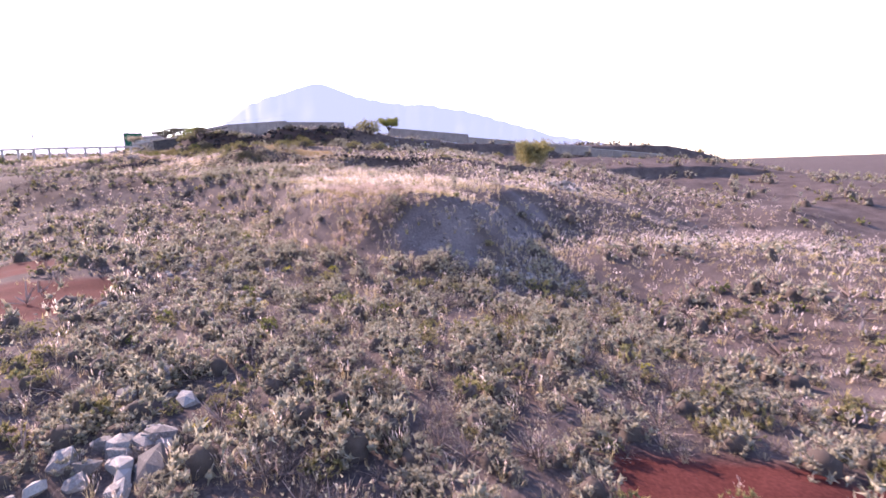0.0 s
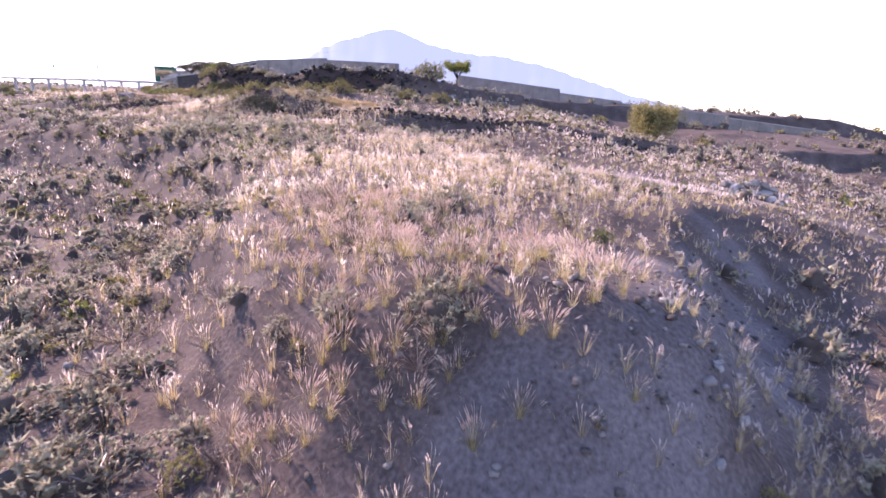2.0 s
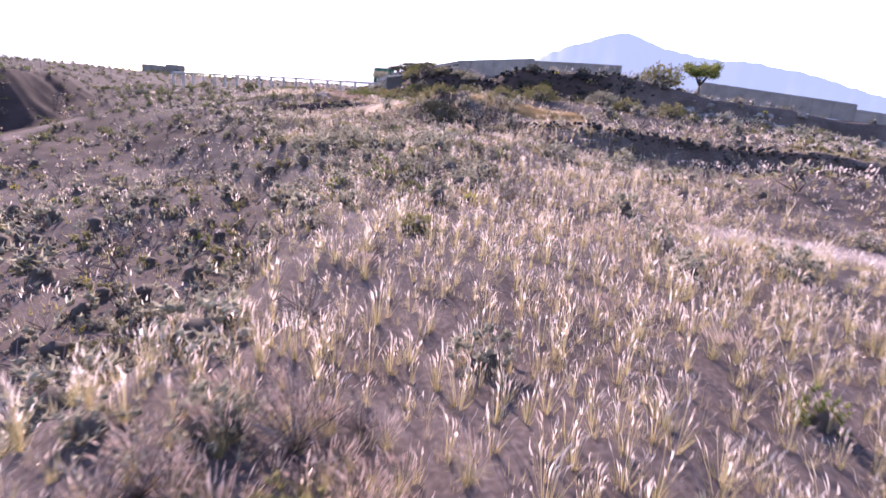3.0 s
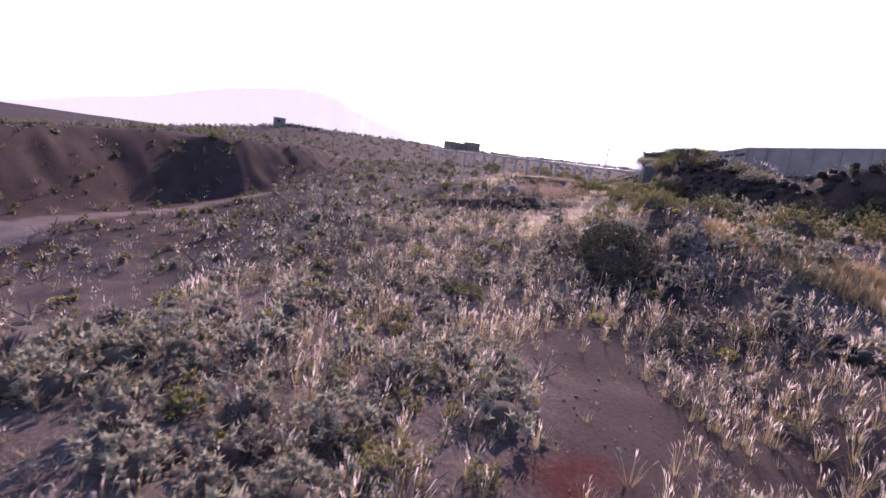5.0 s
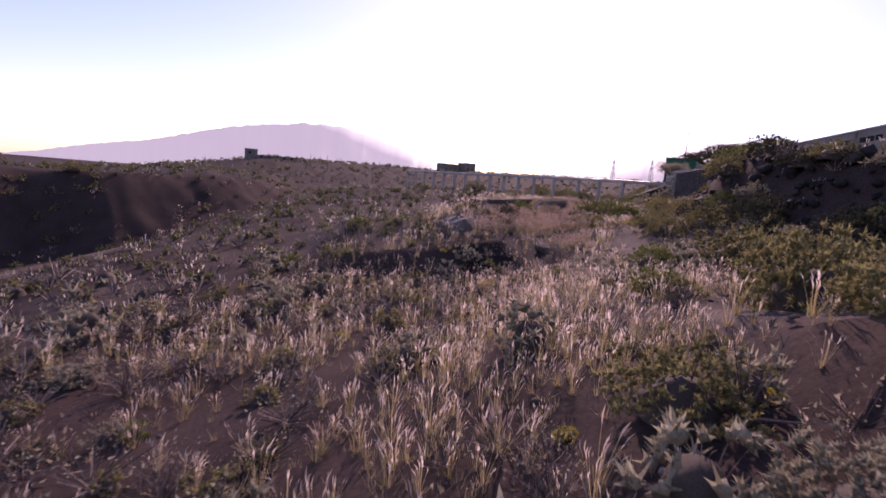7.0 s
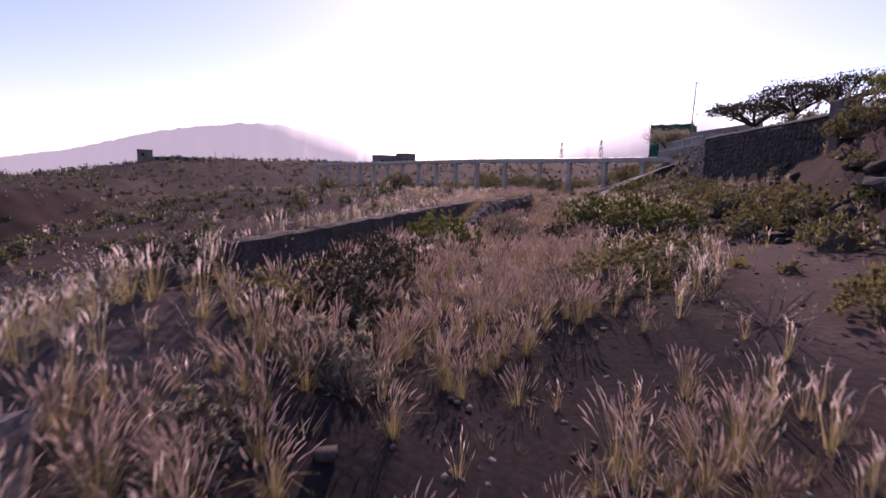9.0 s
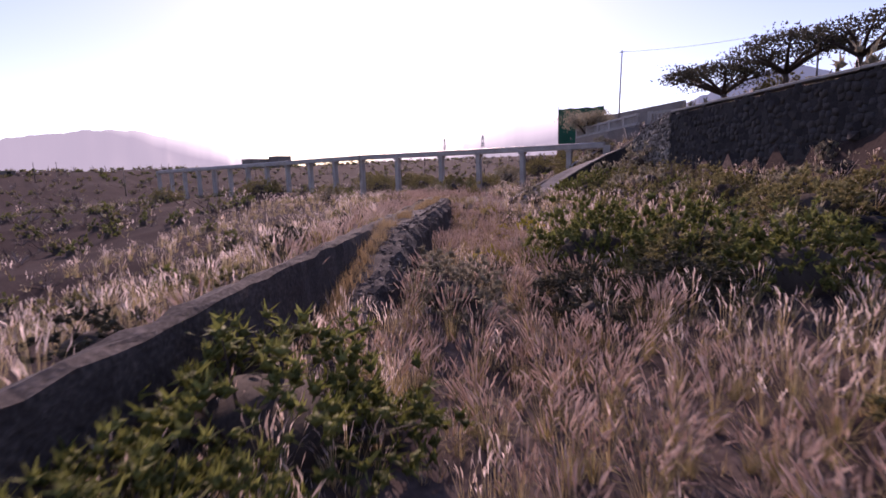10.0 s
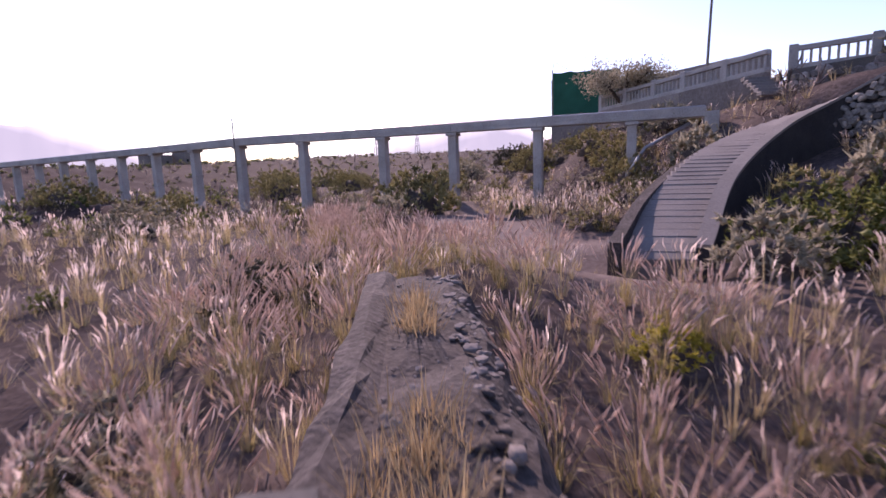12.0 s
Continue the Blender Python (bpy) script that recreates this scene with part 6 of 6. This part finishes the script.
YARD_BUSHES = [("grey", -113.7, 150.7, 1.0, 1.2), ("grey", -112.2, 151.0, 0.8, 1.2), ("olive", -116.5, 151.4, 0.8, 0.8), ("olive", -119.7, 154.3, 0.5, 1.2), ("olive", -118.1, 161.6, 1.0, 1.2), ("olive", -114.8, 161.0, 1.1, 1.2), ("green", -122.7, 169.9, 0.9, 1.2), ("olive", -142.8, 171.0, 2.6, 1.2),
               ("green", -123.5, 165.4, 2.0, 1.0), ("green", -120.8, 164.8, 2.1, 1.0), ("green", -122.2, 163.6, 1.3, 0.9), ("olive", -120.0, 165.0, 1.7, 1.1), ("olive", -120.4, 168.6, 1.5, 1.1), ("green", -122.6, 168.6, 1.0, 1.5), ("olive", -134.4, 178.8, 1.7, 1.1), ("olive", -132.0, 175.8, 1.5, 0.8), ("olive", -131.4, 172.4, 1.4, 0.8), ("olive", -131.0, 168.8, 1.2, 0.75), ("olive", -117.0, 167.0, 1.6, 1.1), ("olive", -136.4, 181.6, 2.2, 1.1)]
BANK_BUSHES = [("olive", -106.5, 157.5, 2.2), ("olive", -101.2, 160.6, 2.0), ("olive", -92.6, 152.4, 2.4), ("green", -89.8, 149.8, 2.2), ("olive", -94.2, 158.6, 2.4), ("olive", -97.2, 161.4, 2.0), ("dark", -90.6, 154.6, 2.4), ("olive", -86.4, 146.2, 2.2), ("olive", -98.4, 158.6, 2.3), ("green", -95.2, 155.8, 2.3), ("olive", -104.8, 160.0, 1.7),
               ("olive", -100.8, 156.0, 2.6), ("olive", -110.8, 160.8, 1.8), ("olive", -86, 143.4, 2.2)]
VALLEY_BUSHES = [("olive", -155, 162, 2.4), ("grey", -146, 158, 1.8), ("olive", -165, 175, 3.0), ("olive", -172, 160, 2.8), ("olive", -182, 150, 2.6), ("olive", -160, 190, 3.2), ("grey", -170, 205, 3.4), ("olive", -185, 185, 3.6), ("olive", -150, 210, 3.6), ("olive", -196, 200, 4.0), ("grey", -134.5, 184.5, 1.8), ("olive", -140.5, 186, 2.4), ("olive", -148, 190, 3.0),
                 ("olive", -115, 178, 2.2), ("olive", -150, 84, 2.0), ("grey", -160, 120, 2.0), ("olive", -210, 215, 3.6), ("olive", -190, 225, 3.6), ("olive", -176, 190, 3.0), ("dark", -158, 200, 3.0)]
for b in SLOPE_BUSHES + CROWN_BUSHES + FIELD_BUSHES + YARD_BUSHES + BANK_BUSHES + VALLEY_BUSHES:
    bush(*b)


rr = random.Random(14)
for k in range(46):
    f = rr.random()
    px = -98 + 60 * f
    py = float(np.interp(px, *BANK)) + rr.uniform(-4.5, 2.0)
    bush(rr.choice(("dark", "dark", "olive", "grey")), px, py, rr.uniform(1.0, 2.0), rr.uniform(0.8, 1.1), "domed_shrub", "domed shrubs on the rocky bank")


rr = random.Random(15)
BELOW_WALL = [(-96, 146.5), (-91, 150), (-92, 157), (-98, 162.5), (-104, 160), (-117.5, 168.8), (-120, 166), (-112, 160.5), (-104, 154.5)]
spots = []
for i in range(1500):
    px, py, pr = rr.uniform(-121, -90), rr.uniform(146, 169), rr.uniform(0.6, 1.4)
    if len(spots) < 80 and signed(BELOW_WALL, np.array([px]), np.array([py]))[0] > 0.3 and away(FOOTPATH, np.array([px]), np.array([py]))[0] > 1.6 and all(math.hypot(px - a, py - b) > 0.9 * (pr + c) for a, b, c in spots):
        spots.append((px, py, pr))
for px, py, pr in spots:
    bush(rr.choice(("dark", "olive", "olive", "green", "grey")), px, py, pr, rr.uniform(0.75, 1.0), "domed_shrub", "domed shrubs below the wall")


SINGLE = {"left": 190}


def domes(box, count, sizes, kinds, group, seed, allowed=lambda x, y: True, twigs=0.0):
    """Domed shrubs strewn over a stretch of ground, none grown into another."""
    rr = random.Random(seed)
    put = []
    for i in range(count * 14):
        x, y, r = rr.uniform(*box[0]), rr.uniform(*box[1]), rr.uniform(*sizes)
        if len(put) >= count:
            break
        if allowed(x, y) and all(math.hypot(x - a, y - b) > 0.8 * (r + c) for a, b, c in put) and bareness(np.array([x]), np.array([y]))[0] < 0.35:
            put.append((x, y, r))
    rest = {}
    for x, y, r in put:
        if rr.random() < twigs:
            plant("twig", rr.randrange(3), x, y, r * 1.9, x)
        else:
            k, squash = rr.choice(kinds), rr.uniform(0.82, 1.1)
            if SINGLE["left"] > 0 and away(CORRIDOR, np.array([x]), np.array([y]))[0] < 11:
                SINGLE["left"] -= 1
                bush(k, x, y, r, squash, "domed_shrub", group)
            else:
                rest.setdefault(k, []).append((int(abs(x * 3 + y)) % 2, Matrix.Translation((x, y, ground(x, y) - 0.1)) @ Matrix.Rotation(x * 1.7 + y, 4, "Z") @ Matrix.Diagonal((r, r, r * squash, 1))))
    for k, poses in rest.items():
        for m, what in ((0, "shrubbery"), (1, "shrub_stems")):
            ob = joined(what, [BUSH_MESH[k, "small", v][m] for v in range(2)], poses, BUSH_MESH[k, "small", 0][m].materials[0])
            tagged(ob, "rounded grey-green scrub on dry ground" if m == 0 else "stems and dark shade core inside rounded scrub", "plants", kind="stuff")


domes(((-9, 30), (5, 41)), 150, (0.45, 1.15), ("grey", "grey", "grey", "olive"), "domed shrubs in the hollow", 61, lambda x, y: y < 36 or (x + y) % 3 < 1, 0.24)
domes(((-25, -9), (9, 40)), 46, (0.4, 1.0), ("grey", "grey", "olive", "dark"), "domed shrubs beside the red earth", 62, twigs=0.2)
domes(((-36, -11), (40, 66)), 80, (0.45, 1.1), ("grey", "grey", "olive"), "domed shrubs below the mound", 63, lambda x, y: y < 40 - 1.1 * (x + 4), 0.25)
domes(((-64, -27), (62, 104)), 105, (0.4, 1.0), ("grey", "grey", "dark", "olive"), "domed shrubs on the plain", 64, lambda x, y: y < 93 - 0.5 * (x + 27), 0.12)
domes(((-86, -54), (92, 113)), 70, (0.4, 1.05), ("grey", "grey", "dark", "olive"), "domed shrubs on the plain", 65, lambda x, y: y < 101 - 0.42 * (x + 54), 0.2)
# the dark shrub at (-106.6, 145.4) is added for shadow on the grass
for bk, px, py, pr in (("dark", -117.6, 145.2, 1.0), ("olive", -120.4, 147.4, 1.1), ("dark", -116.2, 142.2, 1.2), ("olive", -123.0, 150.4, 0.9), ("dark", -119.8, 143.6, 1.3), ("dark", -125.6, 149.6, 1.2), ("olive", -113.2, 139.4, 1.1),
                       ("grey", -128.4, 153.0, 1.1), ("dark", -123.6, 146.4, 1.3), ("dark", -97.0, 127.6, 1.3), ("olive", -95.6, 129.4, 1.0), ("dark", -131.5, 156.5, 1.4), ("dark", -110.6, 136.4, 1.2),
                       ("dark", -96.2, 130.7, 1.5), ("dark", -97.8, 131.7, 1.5), ("dark", -99.6, 132.9, 1.5), ("dark", -101.6, 134.7, 1.1), ("olive", -98.0, 132.2, 0.9), ("dark", -106.6, 145.4, 1.4), ("olive", -121.2, 157.6, 1.0), ("grey", -40.1, 109.6, 1.0), ("dark", -44.5, 110.5, 1.2), ("grey", -45.5, 112.8, 1.0), ("grey", -42.0, 107.9, 0.8), ("dark", -48.5, 111.5, 1.0), ("grey", -40.2, 95.6, 1.1), ("grey", -37.6, 93.0, 1.2), ("olive", -43.4, 97.4, 0.9), ("grey", -46.0, 98.6, 1.2), ("grey", -41.6, 92.6, 1.0), ("olive", -36.0, 90.4, 1.0), ("grey", -49.6, 101.0, 1.0)):
    bush(bk, px, py, pr, 0.9, "domed_shrub", "domed shrubs beside the way")


def tree(name, x, y, z, trunk_h, crown, label, mat, leaf, limbs=7, flat=0.35, per=60, weep=0.0, seed=1, lean=(0, 0), cap=0):
    """Trunk with limbs that fork, and a crown of leaf clumps at the limb ends; crown is its radius and height."""
    rr = random.Random(seed)
    rng = np.random.default_rng(seed)
    root = empty(name, (x, y, z), label, "tree", "trees on the hill")
    bm = bmesh.new()
    ends = []
    top = Vector((x + lean[0] * 0.3, y + lean[1] * 0.3, z + trunk_h))
    tube(bm, [(x, y, z - 0.4), (x + 0.05, y, z + trunk_h * 0.5), tuple(top)], [crown[0] * 0.075, crown[0] * 0.055, crown[0] * 0.045], 8)
    place_in(root, part("trunk", bm, M_BARK, smooth=True))
    for k in range(limbs):
        a = 6.283 * k / limbs + rr.uniform(-0.3, 0.3)
        reach = crown[0] * rr.uniform(0.55, 0.95)
        e = Vector((x + lean[0] + reach * math.cos(a), y + lean[1] + reach * math.sin(a), z + trunk_h + crown[1] * rr.uniform(0.5, 0.95) * (1 - 0.25 * reach / crown[0])))
        mid = top.lerp(e, 0.5) + Vector((rr.uniform(-0.2, 0.2), rr.uniform(-0.2, 0.2), crown[1] * 0.08))
        bm = bmesh.new()
        tube(bm, [tuple(top), tuple(mid), tuple(e)], [crown[0] * 0.04, crown[0] * 0.024, crown[0] * 0.01], 6)
        for j in range(4):
            q = mid.lerp(e, rr.uniform(0.0, 0.7))
            f = q + Vector((rr.uniform(-1, 1), rr.uniform(-1, 1), rr.uniform(0.1, 0.7))) * crown[0] * 0.30
            tube(bm, [tuple(q), tuple(f)], [crown[0] * 0.015, crown[0] * 0.005], 5)
            ends.append(f)
        place_in(root, part("limb", bm, M_BARK, smooth=True))
        ends += [e, mid.lerp(e, 0.6)]
    pts = np.array([tuple(e) for e in ends])
    extra = pts[rng.integers(len(pts), size=len(pts))] + rng.normal(0, 1, (len(pts), 3)) * crown[0] * 0.16 * np.array((1, 1, flat))
    pts = np.concatenate([pts, extra])
    if cap:
        a, q = rng.uniform(0, 6.283, cap), np.sqrt(rng.uniform(0.02, 1, cap)) * rng.uniform(0.85, 1.05, cap)
        shade = np.stack([x + lean[0] + crown[0] * q * np.cos(a), y + lean[1] + crown[0] * q * np.sin(a), z + trunk_h + crown[1] * (0.92 - 0.5 * q ** 2) + rng.normal(0, 0.08, cap)], -1)
        pts = np.concatenate([pts, shade])
    if weep:
        drop = pts.copy()
        drop[:, 2] -= rng.uniform(0.2, 1.0, len(pts)) * weep
        pts = np.concatenate([pts, drop])
    sh = Shape()
    c = pts - np.array((x, y, z))
    leaf_cloud(sh, rng, c, per, crown[0] * 0.10, leaf, 0, flat + 0.25, 3)
    v, t, _ = sh.arrays()
    ob = new("crown", tri_mesh("crown", v, t, [mat]))
    ob.parent = root
    return root


def flat_tree(x, y, r, h, seed, lean=(0, 0), per=46):
    tree("umbrella_tree", x, y, ground(x, y), h * 0.45, (r, h * 0.6), "flat-topped thorn tree with dark branching trunk", M_DARK_LEAF, 0.20, 9, 0.10, per, 0, seed, lean, 170)


flat_tree(-117.6, 175.6, 4.0, 3.7, 3, (-1.2, 0.4), 15)
flat_tree(-113.6, 174.6, 3.8, 4.1, 4, (0, 0), 13)
flat_tree(-109.4, 172.6, 3.4, 3.6, 5, (0.6, 0), 7)
tree("tree", -103.5, 170.5, ground(-103.5, 170.5), 1.4, (2.2, 2.6), "small dark broad-leaved tree behind the wall", M_GREEN_LEAF, 0.22, 7, 0.5, 50, 0, 8)
tree("tree", -140.2, 189.6, ground(-140.2, 189.6) - 0.3, 1.5, (3.4, 3.8), "airy grey-green tree beside the balustrade", M_GREY_LEAF, 0.16, 10, 0.5, 64, 0, 9)
tree("pepper_tree", 11.5, 150, ground(11.5, 150), 2.2, (5.4, 7.0), "weeping olive green pepper tree on the terrace", M_OLIVE_LEAF, 0.30, 10, 0.6, 70, 4.5, 10)
tree("tree", -31.5, 160.5, ground(-31.5, 160.5), 2.0, (3.4, 4.6), "dark green tree beside the compound wall", M_GREEN_LEAF, 0.30, 8, 0.5, 60, 0, 11)
tree("tree", -97, 163, ground(-97, 163), 1.2, (2.4, 2.4), "small green tree on the hilltop", M_GREEN_LEAF, 0.24, 7, 0.5, 40, 0, 12)
tree("tree", 18, 176, ground(18, 176), 1.0, (2.4, 2.6), "small olive tree by the block wall", M_OLIVE_LEAF, 0.26, 7, 0.5, 40, 0, 13)
